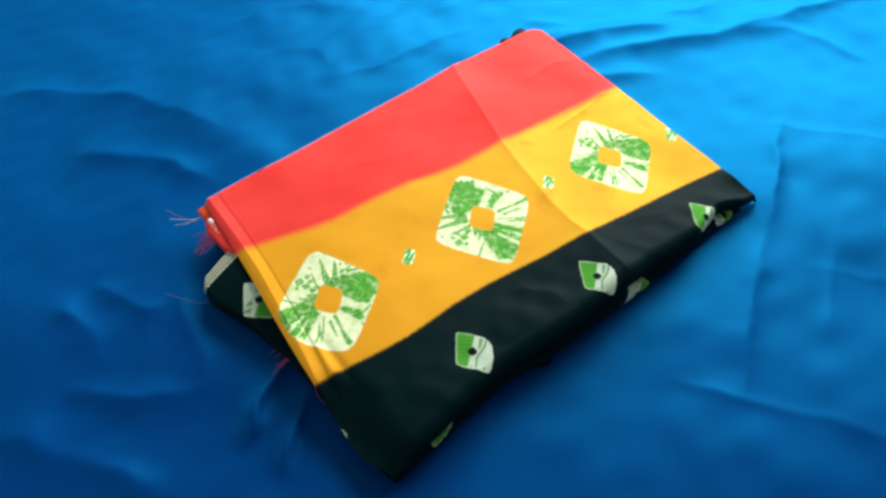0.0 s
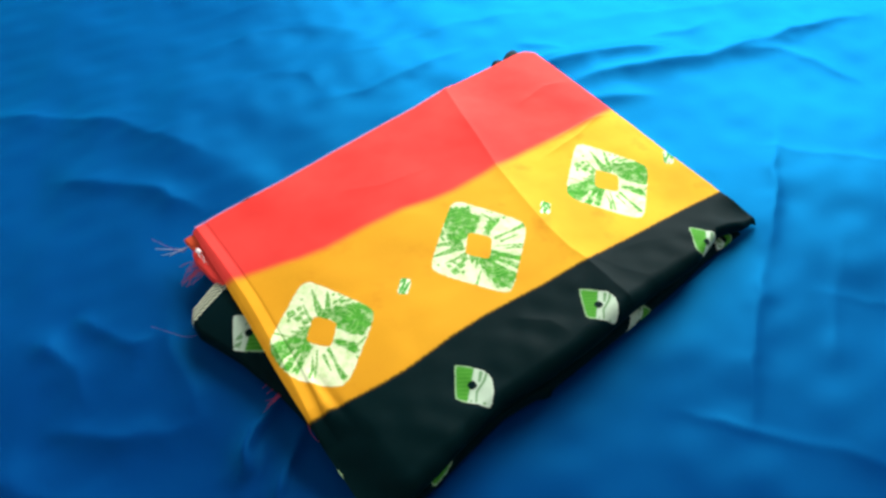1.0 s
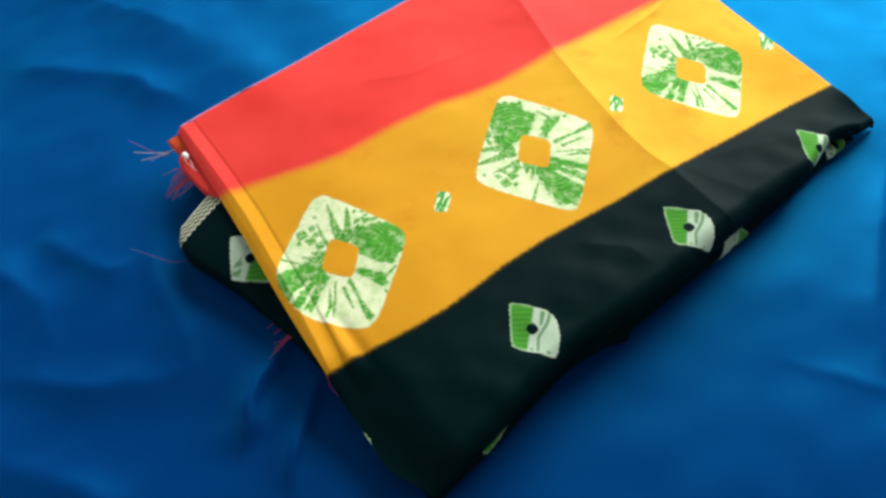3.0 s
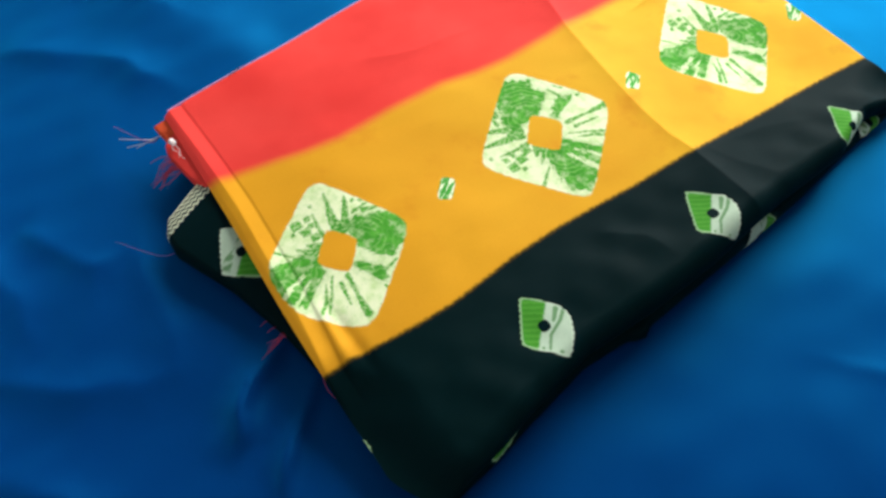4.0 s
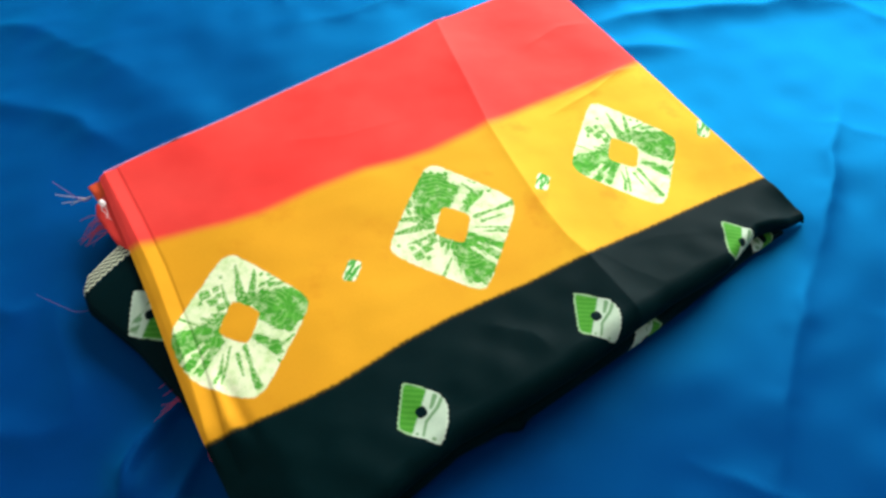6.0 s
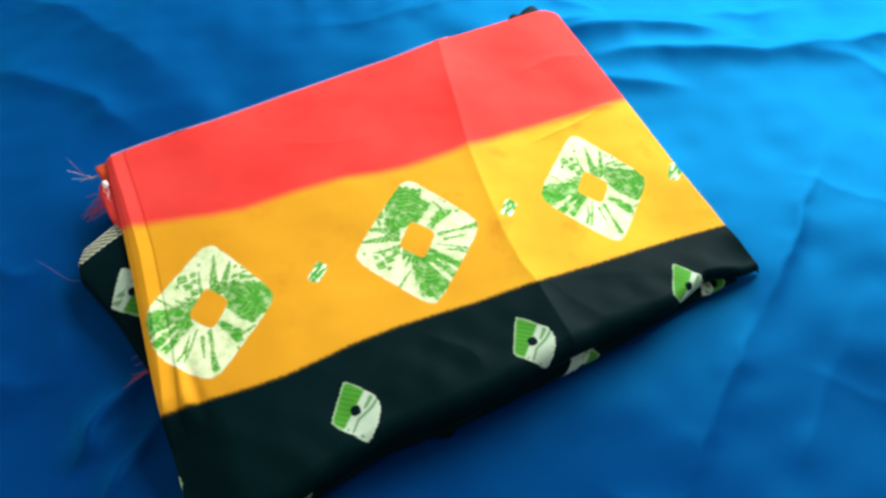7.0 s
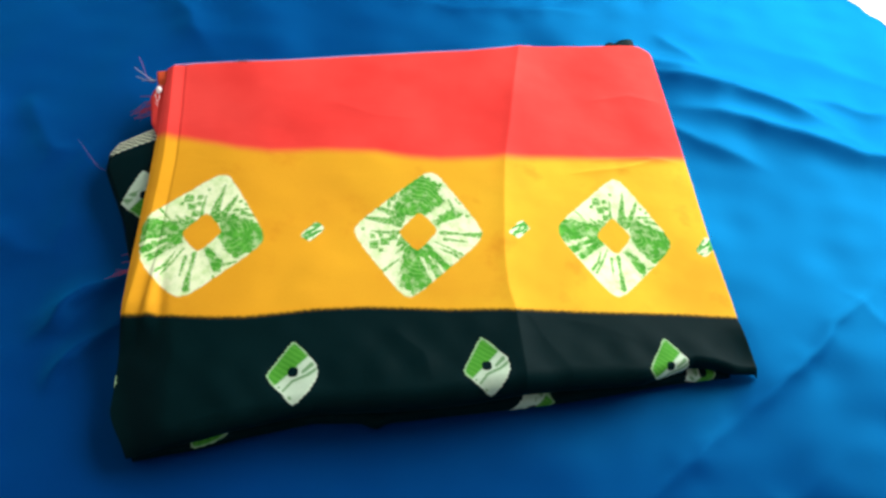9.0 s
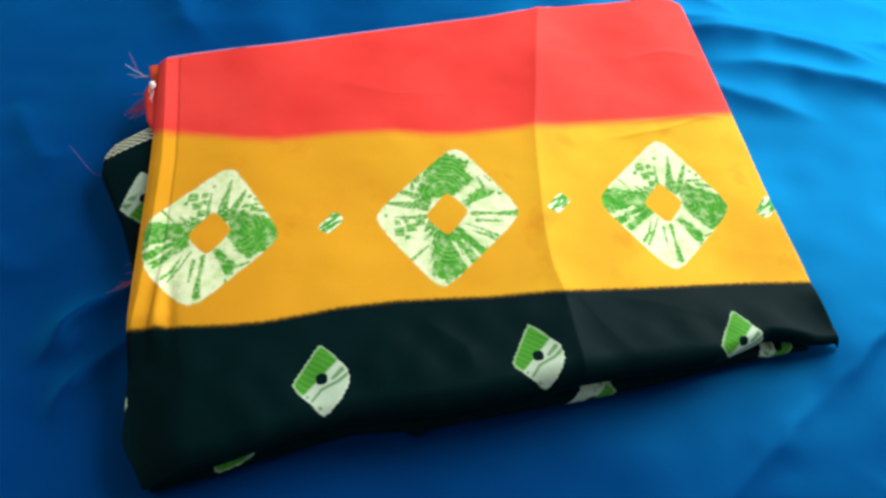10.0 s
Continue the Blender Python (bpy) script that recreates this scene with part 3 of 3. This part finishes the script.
def outline_distance(x, y, corners):
    """Signed distance to any closed outline (negative inside)."""
    best, inside = np.full(x.shape, 9.0), np.zeros(x.shape, bool)
    for (ax, ay), (bx, by) in zip(corners, corners[1:] + corners[:1]):
        ex, ey = bx - ax, by - ay
        s = np.clip(((x - ax) * ex + (y - ay) * ey) / (ex * ex + ey * ey), 0, 1)
        best = np.minimum(best, np.hypot(x - ax - s * ex, y - ay - s * ey))
        cross = ((ay > y) != (by > y)) & (x < ax + ex * (y - ay) / (ey if ey else 1e-9))
        inside ^= cross
    return np.where(inside, -best, best)


def stroke_distance(x, y, line, thin, thick):
    """Signed distance to a brushed line that swells from thin to thick."""
    best = np.full(x.shape, 9.0)
    for n, ((ax, ay), (bx, by)) in enumerate(zip(line, line[1:])):
        ex, ey = bx - ax, by - ay
        s = np.clip(((x - ax) * ex + (y - ay) * ey) / (ex * ex + ey * ey), 0, 1)
        wide = thin + (thick - thin) * (n + s) / (len(line) - 1)
        best = np.minimum(best, np.hypot(x - ax - s * ex, y - ay - s * ey) - wide)
    return best


# the stamp inside the large squares, in its own frame: green fields, the pale gaps in them, brushed lines, dabs
FIELDS = (
    ((0.30, 0.02), (0.29, 0.30), (0.48, 0.36), (0.58, 0.28), (0.72, 0.24), (0.96, 0.12), (1.06, -0.14), (0.86, -0.43), (0.74, -0.35), (0.56, -0.46), (0.43, -0.30), (0.31, -0.13)),
    ((-0.17, 0.08), (-0.26, 0.22), (-0.57, 0.28), (-0.87, 0.31), (-1.04, 0.12), (-0.85, -0.18), (-0.62, -0.46), (-0.35, -0.24), (-0.20, -0.14)),
    ((0.10, -0.27), (0.18, -0.23), (0.31, -0.36), (0.42, -0.50), (0.35, -0.70), (0.24, -0.62), (0.20, -0.44)),
)
GAPS = ((((-0.44, -0.03), (-0.62, -0.10), (-0.84, -0.19)), 0.012, 0.040), (((-0.42, -0.14), (-0.70, -0.34)), 0.010, 0.022))
LINES = (
    (((-0.01, -0.34), (-0.03, -0.50), (-0.05, -0.68)), 0.034, 0.018), (((-0.05, -0.66), (-0.07, -0.92)), 0.022, 0.052),
    (((-0.13, -0.38), (-0.18, -0.70)), 0.024, 0.012), (((-0.17, -0.24), (-0.30, -0.46), (-0.44, -0.66)), 0.012, 0.020),
    (((-0.29, -0.30), (-0.38, -0.48), (-0.50, -0.62)), 0.014, 0.026), (((0.26, 0.26), (0.22, 0.42), (0.27, 0.62), (0.33, 0.88)), 0.085, 0.008),
    (((0.13, 0.25), (0.17, 0.36), (0.24, 0.47)), 0.030, 0.012), (((0.02, 0.28), (0.03, 0.46), (0.06, 0.68)), 0.032, 0.010),
    (((-0.10, 0.20), (-0.20, 0.31)), 0.080, 0.020), (((-0.18, 0.16), (-0.34, 0.33)), 0.050, 0.014), (((-0.42, 0.27), (-0.55, 0.43), (-0.66, 0.58)), 0.010, 0.020),
    (((0.36, 0.36), (0.53, 0.68)), 0.050, 0.014), (((0.50, 0.40), (0.74, 0.42)), 0.030, 0.012), (((0.62, 0.34), (0.86, 0.28)), 0.040, 0.012),
    (((0.42, -0.55), (0.58, -0.50)), 0.022, 0.014), (((0.50, -0.66), (0.62, -0.58)), 0.018, 0.010), (((0.28, -0.74), (0.33, -0.86)), 0.020, 0.010),
)
DABS = ((-0.06, 0.36, 0.055), (-0.13, 0.49, 0.062), (-0.18, 0.65, 0.066), (-0.03, 0.66, 0.040), (-0.02, 0.54, 0.036), (-0.28, 0.55, 0.030), (0.10, 0.80, 0.024), (0.45, 0.52, 0.030), (0.58, 0.56, 0.026), (0.66, 0.50, 0.024))
# the stamp inside the eye shapes: veins and specks
VEINS = ((((0.80, 0.12), (0.48, -0.12), (-0.02, -0.33), (-0.32, -0.68)), 0.060, 0.038), (((0.62, 0.26), (0.32, -0.02)), 0.080, 0.050), (((-0.10, -0.90), (-0.07, -0.94)), 0.06, 0.05), (((-0.44, -0.53), (-0.46, -0.54)), 0.05, 0.05))


def turned(corners, degrees, size=1.0):
    c, s = math.cos(radians(degrees)) * size, math.sin(radians(degrees)) * size
    return tuple((c * a - s * b, s * a + c * b) for a, b in corners)


# kind, centre on the cloth, turn of the outline, size, turn of the dye inside
TOP_MOTIFS = (
    ("cut", -0.1290, 0.0040, 0, 0.97, 0), ("big", 0.002, 0.002, 0, 1.0, 90), ("big", 0.131, 0.003, 0, 1.0, 0),
    ("dash", -0.062, 0.004, 0, 1.0, 0), ("dash", 0.066, 0.004, 0, 1.0, 0), ("dash", 0.195, -0.001, 0, 1.1, 0),
    ("eye", -0.0706, -0.0872, 0, 1.0, 0), ("eye", 0.0342, -0.0879, 4, 0.97, 0), ("eye", 0.1460, -0.0874, 0, 1.0, 0),
    ("eye", -0.1745, -0.083, 0, 0.85, 180),
)


def printed(me, fx, fy, motifs):
    """Stores the cloth's flat coordinates and the distances to its motifs."""
    fx, fy = fx.ravel(), fy.ravel()
    n = len(fx)
    fields = {key: np.full(n, 0.05) for key in ("m_big", "m_hole", "m_dash", "m_eye", "m_dot", "d_field", "d_line")}
    loc, near = np.zeros((n, 3)), np.full(n, 9.0)
    for k, (kind, cx, cy, turn, size, dye) in enumerate(motifs):
        x, y = fx - cx, fy - cy
        cut, kind = kind == "cut", "big" if kind == "cut" else kind
        shape = turned({"big": CUT if cut else BIG, "eye": EYE, "dash": DASH}[kind], turn, size)
        unit = {"big": 0.042, "eye": 0.016, "dash": 0.008}[kind] * size
        d = quad_distance(x, y, shape, {"big": 0.0042, "eye": 0.0010, "dash": 0.0012}[kind] * size)
        fields["m_" + kind] = np.minimum(fields["m_" + kind], d)
        if kind == "big":
            fields["m_hole"] = np.minimum(fields["m_hole"], quad_distance(x - (0.0022 if cut else 0.0), y - 0.0008, turned(BIG, turn + 6, size * 0.30), 0.0016))
        if kind == "eye":
            fields["m_dot"] = np.minimum(fields["m_dot"], (np.abs(x) ** 3 + np.abs(y) ** 3) ** (1 / 3) - 0.0027)
        c, s = math.cos(radians(dye)), math.sin(radians(dye))
        mine = d < near
        near = np.where(mine, d, near)
        co = np.stack([(c * x + s * y) / unit, (c * y - s * x) / unit, np.full(n, 1.7 * k + 0.3)], -1)
        loc = np.where(mine[:, None], co, loc)
        if kind == "dash":
            continue
        close = mine & (d < 0.006)
        u, v = co[close, 0], co[close, 1]
        if kind == "big":
            field = np.min([outline_distance(u, v, shape) for shape in FIELDS], 0)
            field = np.maximum(field, -np.min([stroke_distance(u, v, *gap) for gap in GAPS], 0))
            line = np.min([stroke_distance(u, v, *one) for one in LINES] + [np.maximum(np.abs(u - a), np.abs(v - b)) - r for a, b, r in DABS], 0)
        else:
            field = 0.05 + 0.69 * u - 0.72 * v
            line = np.min([stroke_distance(u, v, *one) for one in VEINS], 0)
        fields["d_field"][close], fields["d_line"][close] = field, line
    for key, values in fields.items():
        me.attributes.new(key, "FLOAT", "POINT").data.foreach_set("value", values.astype(np.float32))
    to_red = fy - np.interp(fx, (-0.162, -0.145, -0.125, -0.11, -0.09, -0.058, -0.022, 0.0, 0.02, 0.05, 0.065, 0.10, 0.145, 0.178, 0.203), (0.0810, 0.0785, 0.0735, 0.0690, 0.0660, 0.0672, 0.0660, 0.0615, 0.0595, 0.0602, 0.0612, 0.0645, 0.0670, 0.0690, 0.0720))
    to_black = fy - np.interp(fx, (-0.165, -0.150, -0.135, -0.115, -0.098, -0.0785, -0.058, -0.03, -0.005, 0.018, 0.042, 0.055, 0.08, 0.12, 0.165, 0.205), (-0.0480, -0.0480, -0.0502, -0.0525, -0.0530, -0.0512, -0.0492, -0.0487, -0.0500, -0.0518, -0.0527, -0.0535, -0.0527, -0.0530, -0.0527, -0.0540))
    me.attributes.new("bands", "FLOAT_VECTOR", "POINT").data.foreach_set("vector", np.stack([to_red, to_black, 0 * fx], -1).astype(np.float32).ravel())
    me.attributes.new("flat", "FLOAT_VECTOR", "POINT").data.foreach_set("vector", np.stack([fx, fy, 0 * fx], -1).astype(np.float32).ravel())
    me.attributes.new("motif_co", "FLOAT_VECTOR", "POINT").data.foreach_set("vector", loc.astype(np.float32).ravel())
    return me


saree = thing("folded_saree", "folded red, amber and black tie-dye saree lying on the blue sheet", "saree", (0.0, 0.0, 0.0))
CURL = 0.010


def build_top_layer():
    xs = np.concatenate([np.arange(-0.1625, -0.134, 0.0006), np.arange(-0.134, 0.050, 0.0009), np.arange(0.050, 0.096, 0.0008), np.linspace(0.096, 0.2050, 121)])
    flat_n, curl_n = 330, 26
    verts, fx, fy = [], [], []
    u = np.linspace(0, 1, flat_n)
    a = np.linspace(0, 1, curl_n + 1)[1:]
    for x in xs:
        yb, yf = back_y(x), np.interp(x, *FRONT_TOP)
        curl = CURL * (1 - 0.55 * smooth(x, 0.10, 0.16))
        yc = yf + curl
        y = yb + (yc - yb) * u
        z = top_height(x + 0 * y, y)
        # back edge rounds down
        z = z - 0.004 * (1 - smooth(yb - y, 0.0, 0.006)) ** 2
        # front rolls over and tucks under
        zc = z[-1]
        low = 0.40 * zc
        ang = a * radians(150)
        half = (zc - low) / 2
        yr = yc - curl * np.sin(ang)
        zr = zc - half * (1 - np.cos(ang)) - 0.0
        side = smooth(x, 0.199, 0.2050)
        arc = yc - np.cumsum(np.hypot(np.diff(np.r_[yc, yr]), np.diff(np.r_[zc, zr])))
        py, pz = np.r_[y, yr], np.r_[z, zr]
        pz = pz * (1 - 0.75 * side ** 2)
        u_x = (x - xs[0]) / (xs[-1] - xs[0])
        pull = (-0.0025 * smooth(-py, -0.08, 0.03) + 0.001 * smooth(-py, 0.05, 0.09) + 0.011 * smooth(-py, 0.098, 0.128)) * (1 - u_x) ** 8 + 0.008 * smooth(-py, 0.05, 0.085) * u_x**8
        swell = puff(x, py)
        verts.append(np.stack([x + pull - 0.78 * swell, py - 0.88 * swell, pz], -1))
        fx.append(x + pull)
        fy.append(np.r_[y, arc])
    verts = np.array(verts)
    me = mesh_of("top_layer", verts.reshape(-1, 3), [f[::-1] for f in grid_faces(len(xs), flat_n + curl_n)], CLOTH)
    printed(me, np.array(fx), np.array(fy), TOP_MOTIFS)
    return part("top_layer", me, saree, "red, amber and black bands with green and cream tie-dye squares")


build_top_layer()


def build_fold(name, x0, x1, front, back, z0, z1, motifs, flat_y, label, round_off=0.007):
    """One folded layer of the pile: a soft slab with rounded edges, all in one mesh."""
    nx, ny = 130, 60
    su = 0.5 - 0.5 * np.cos(np.linspace(0, np.pi, nx))
    sv = 0.5 - 0.5 * np.cos(np.linspace(0, np.pi, ny))
    u, v = np.meshgrid(su, sv, indexing="ij")
    x = x0 + (x1 - x0) * u + round_off * ((1 - v) * (1 - u)) ** 7
    yf, yb = front(x), back(x)
    y = yf + (yb - yf) * v
    d = np.minimum(np.minimum(x - x0, x1 - x), np.minimum(y - yf, yb - y))
    mid = 0.5 * (z0(x, y) + z1(x, y))
    half = 0.5 * (z1(x, y) - z0(x, y))
    r = half
    bulge = np.sqrt(np.clip(1 - (1 - np.clip(d / np.maximum(r, 1e-4), 0, 1)) ** 2, 0, 1))
    top, bot = np.stack([x, y, mid + half * bulge], -1).reshape(-1, 3), np.stack([x, y, mid - half * bulge], -1).reshape(-1, 3)
    faces = grid_faces(nx, ny)
    n = nx * ny
    me = mesh_of(name, np.vstack([top, bot]), [f[::-1] for f in faces] + [[k + n for k in f] for f in faces], CLOTH)
    pz = np.r_[top[:, 2], bot[:, 2]]
    # on the front face the print runs down with height
    face = np.r_[y.ravel(), y.ravel()] - np.r_[yf.ravel(), yf.ravel()]
    printed(me, np.r_[x.ravel(), x.ravel()], flat_y + np.where(face < 0.02, pz, 0.03), motifs)
    return part(name, me, saree, label)


def pile(x, y):
    return top_height(x, y) - 0.002


LOW_MOTIFS = (("eye", -0.1110, -0.2790, -42, 0.95, 80), ("eye", 0.0635, -0.2935, 100, 0.78, 180), ("eye", 0.174, -0.2900, 100, 0.70, 180))
build_fold("lower_fold", -0.1635, 0.1945, lambda x: front_y(x) - 0.0015, lambda x: back_y(x) - 0.012 + 0.038 * np.exp(-(((x - 0.178) / 0.015) ** 2)) + 0.031 * np.exp(-(((x + 0.113) / 0.017) ** 2)),
           lambda x, y: 0 * x, lambda x, y: 0.45 * pile(x, y), LOW_MOTIFS, -0.30, "green-black folded layer with half-hidden motifs", 0.012)
build_fold("upper_fold", -0.1575, 0.189, lambda x: front_y(x) + 0.008, lambda x: back_y(x) - 0.005 + 0.0125 * np.exp(-(((x - 0.181) / 0.016) ** 2)) + 0.0110 * np.exp(-(((x + 0.113) / 0.016) ** 2)),
           lambda x, y: 0.45 * pile(x, y), lambda x, y: pile(x, y) - 0.0005, (), -0.30, "green-black folded layer under the top layer")


def build_side_flap():
    """The dark end of an inner layer that sticks out beyond the cut end, with its selvage border."""
    nq, nw, nr = 70, 40, 10
    q = np.linspace(0, 1, nq)
    y_in, y_out = 0.106 - 0.160 * q, 0.0845 - 0.138 * q
    x_out = np.interp(y_out, (-0.055, -0.009, 0.027, 0.063, 0.076, 0.0845), (-0.157, -0.165, -0.175, -0.190, -0.190, -0.186))
    verts, flat = [], []
    for k in range(nq):
        w = np.linspace(0, 1, nw)
        x, y = -0.13 + (x_out[k] + 0.13) * w, y_in[k] + (y_out[k] - y_in[k]) * w
        z = 0.024 - 0.009 * w**2 - 0.006 * smooth(q[k], 0.3, 1.0) + 0.0012 * math.sin(9 * q[k])
        ang = np.linspace(0, np.pi, nr + 1)[1:]
        r = 0.45 * z[-1]
        x, y = np.r_[x, x_out[k] - 0.004 * np.sin(ang)], np.r_[y, y_out[k] + 0 * ang]
        z = np.r_[z, z[-1] - r * (1 - np.cos(ang))]
        verts.append(np.stack([x, y, z], -1))
        run = np.r_[0, np.cumsum(np.linalg.norm(np.diff(verts[-1], axis=0), axis=1))]
        flat.append(np.stack([run, np.full(len(run), q[k] * 0.15)], -1))
    verts, flat = np.array(verts), np.array(flat)
    cut = 6
    me = mesh_of("side_flap", verts[cut:].reshape(-1, 3), [f[::-1] for f in grid_faces(nq - cut, nw + nr)], CLOTH)
    printed(me, verts[cut:, :, 0], verts[cut:, :, 1] - 0.4, (("eye", -0.1655, 0.0385 - 0.4, 8, 1.02, 180),))
    flap = part("side_flap", me, saree, "green-black inner end with a pale motif")
    me = mesh_of("selvage_border", (verts[: cut + 1] + (0, 0, 0.0003)).reshape(-1, 3), [f[::-1] for f in grid_faces(cut + 1, nw + nr)], ZIGZAG)
    f = flat[: cut + 1]
    me.attributes.new("flat", "FLOAT_VECTOR", "POINT").data.foreach_set("vector", np.concatenate([f, 0 * f[..., :1]], -1).astype(np.float32).ravel())
    part("selvage_border", me, flap, "woven black and cream zigzag border")
    return flap


side_flap = build_side_flap()


def build_red_tab():
    """The red corner of the second layer that shows beyond the cut end."""
    nu, nv = 16, 40
    v = np.linspace(0, 1, nv)
    y = 0.1415 - 0.057 * v
    left = np.interp(y, (0.084, 0.095, 0.118, 0.126, 0.128, 0.1415), (-0.163, -0.1680, -0.1717, -0.1702, -0.1680, -0.1703))
    u = np.linspace(0, 1, nu)
    x = -0.145 + (left[:, None] + 0.145) * u
    z = 0.0270 - 0.0040 * u[None] ** 2 + 0.002 * smooth(y, 0.13, 0.135)[:, None] * u[None]
    yy = y[:, None] + 0 * x
    lip = np.stack([left + 0.0006, y, z[:, -1] - 0.006], -1)
    verts = np.concatenate([np.stack([x, yy, z], -1), lip[:, None]], 1)
    me = mesh_of("red_corner", verts.reshape(-1, 3), grid_faces(nv, nu + 1), CLOTH)
    printed(me, verts[..., 0], np.where(verts[..., 1] > 0.129, 0.0830, 0.13), ())
    return part("red_corner", me, saree, "red inner corner with frayed yarns")


red_corner = build_red_tab()


def build_knot():
    bm = bmesh.new()
    bmesh.ops.create_icosphere(bm, subdivisions=3, radius=0.0022)
    for p in bm.verts:
        p.co += p.co.normalized() * 0.0011 * noise.noise(p.co * 420)
        p.co = Vector((p.co.x * 0.85, p.co.y * 1.15, p.co.z * 0.7)) + Vector((-0.1662, 0.1220, 0.0272))
    me = bpy.data.meshes.new("knot")
    bm.to_mesh(me)
    bm.free()
    me.polygons.foreach_set("use_smooth", [True] * len(me.polygons))
    me.materials.append(WHITE_YARN)
    return part("knot", me, red_corner, "small white yarn knot")


build_knot()


def yarn(points, material, radius=0.00028, name="loose_yarn", parent=None):
    part(name, tube(name, points, radius, material), parent or saree)


rng = random.Random(4)
yarn(((-0.1662, 0.1200, 0.0275), (-0.1650, 0.1150, 0.0268), (-0.1660, 0.1105, 0.0262), (-0.1648, 0.1070, 0.0262)), WHITE_YARN, 0.00018, parent=red_corner)
yarn(((-0.1668, 0.1200, 0.0275), (-0.1676, 0.1165, 0.0270), (-0.1662, 0.1130, 0.0266), (-0.1672, 0.1100, 0.0258)), WHITE_YARN, 0.00016, parent=red_corner)
for end in ((-0.1890, 0.171, 0.012), (-0.1885, 0.152, 0.010), (-0.1840, 0.147, 0.011), (-0.1900, 0.158, 0.013)):
    mid = (-0.176 + rng.uniform(-0.001, 0.001), 0.1405 + rng.uniform(-0.001, 0.001), 0.018)
    yarn(((-0.1650, 0.1335, 0.023), (-0.170, 0.1365, 0.0215), mid, end), WHITE_YARN if end[1] < 0.16 else MAUVE_YARN, parent=red_corner)
for k in range(36):
    a = radians(rng.uniform(112, 182))
    size = rng.uniform(0.011, 0.021)
    bend = rng.uniform(-0.006, 0.006)
    base = (-0.1675 + rng.uniform(-0.0015, 0.0015), 0.112 + rng.uniform(-0.006, 0.004), 0.019)
    tipp = (base[0] + size * math.cos(a), base[1] + size * math.sin(a) * 0.9, 0.007 + rng.uniform(0, 0.006))
    midp = ((base[0] + tipp[0]) / 2 + bend * math.sin(a) * 0.5, (base[1] + tipp[1]) / 2 - bend * math.cos(a), 0.016)
    yarn((base, midp, tipp), RED_YARN if k % 4 else MAUVE_YARN, 0.00020, parent=red_corner)
yarn(((-0.188, 0.064, 0.010), (-0.200, 0.070, 0.006), (-0.209, 0.082, 0.005), (-0.218, 0.095, 0.005)), MAUVE_YARN, 0.00014, parent=side_flap)
for k in range(7):
    base = (-0.164, -0.006 + rng.uniform(-0.010, 0.006), 0.008)
    a = radians(rng.uniform(150, 205))
    size = rng.uniform(0.010, 0.020)
    tipp = (base[0] + size * math.cos(a), base[1] + size * math.sin(a), 0.005)
    midp = ((base[0] + tipp[0]) / 2, (base[1] + tipp[1]) / 2 + rng.uniform(-0.002, 0.002), 0.008)
    yarn((base, midp, tipp), RED_YARN, 0.00016, parent=side_flap)
yarn(((-0.163, -0.040, 0.018), (-0.1655, -0.050, 0.014), (-0.1640, -0.058, 0.012)), RED_YARN, 0.00016)


# thin lilac tube added for the sheet's reflection on the rounded back fold
edge_x = np.linspace(-0.159, 0.10, 12)
yarn([(x, back_y(x) + 0.0004, float(top_height(np.array(x), np.array(back_y(x)))) - 0.0034) for x in edge_x], LILAC_REFLECTION, 0.0005, "edge_reflection")


# ---- the white cloth at the far side of the bed ----
def build_white_cloth():
    """A soft folded cloth that follows the sheet under it, with rounded edges and a faint printed sprig."""
    n = 70
    place = pose(0.553, 0.3825, 0.0, 0, 0, -57)
    u, v = np.meshgrid(np.linspace(-1, 1, n), np.linspace(-1, 1, n), indexing="ij")
    # rounded rectangle
    bend = np.sqrt(1 - 0.10 * v**8), np.sqrt(1 - 0.10 * u**8)
    x, y = 0.15 * u * bend[0], 0.12 * v * bend[1] - 0.0012 * np.sin(38 * u) * np.abs(v)
    wx, wy = place[0][0] * x + place[0][1] * y + place[0][3], place[1][0] * x + place[1][1] * y + place[1][3]
    base = sheet_height(wx, wy)
    rim = np.minimum(1 - np.abs(u), 1 - np.abs(v))
    top = base + 0.0005 + 0.0034 * np.sqrt(smooth(rim, 0.0, 0.14)) + 0.0008 * soft_noise(x, y, 0.07, 7)
    verts = np.vstack([np.stack([x, y, top], -1).reshape(-1, 3), np.stack([x, y, base + 0.0003], -1).reshape(-1, 3)])
    faces = grid_faces(n, n)
    me = mesh_of("white_cloth", verts, faces + [[k + n * n for k in f[::-1]] for f in faces] , WHITE_CLOTH)
    me.update()
    ob = new("white_cloth", me)
    ob.matrix_world = place
    return tagged(ob, "folded white cotton cloth lying on the blue sheet", "cloth")


build_white_cloth()
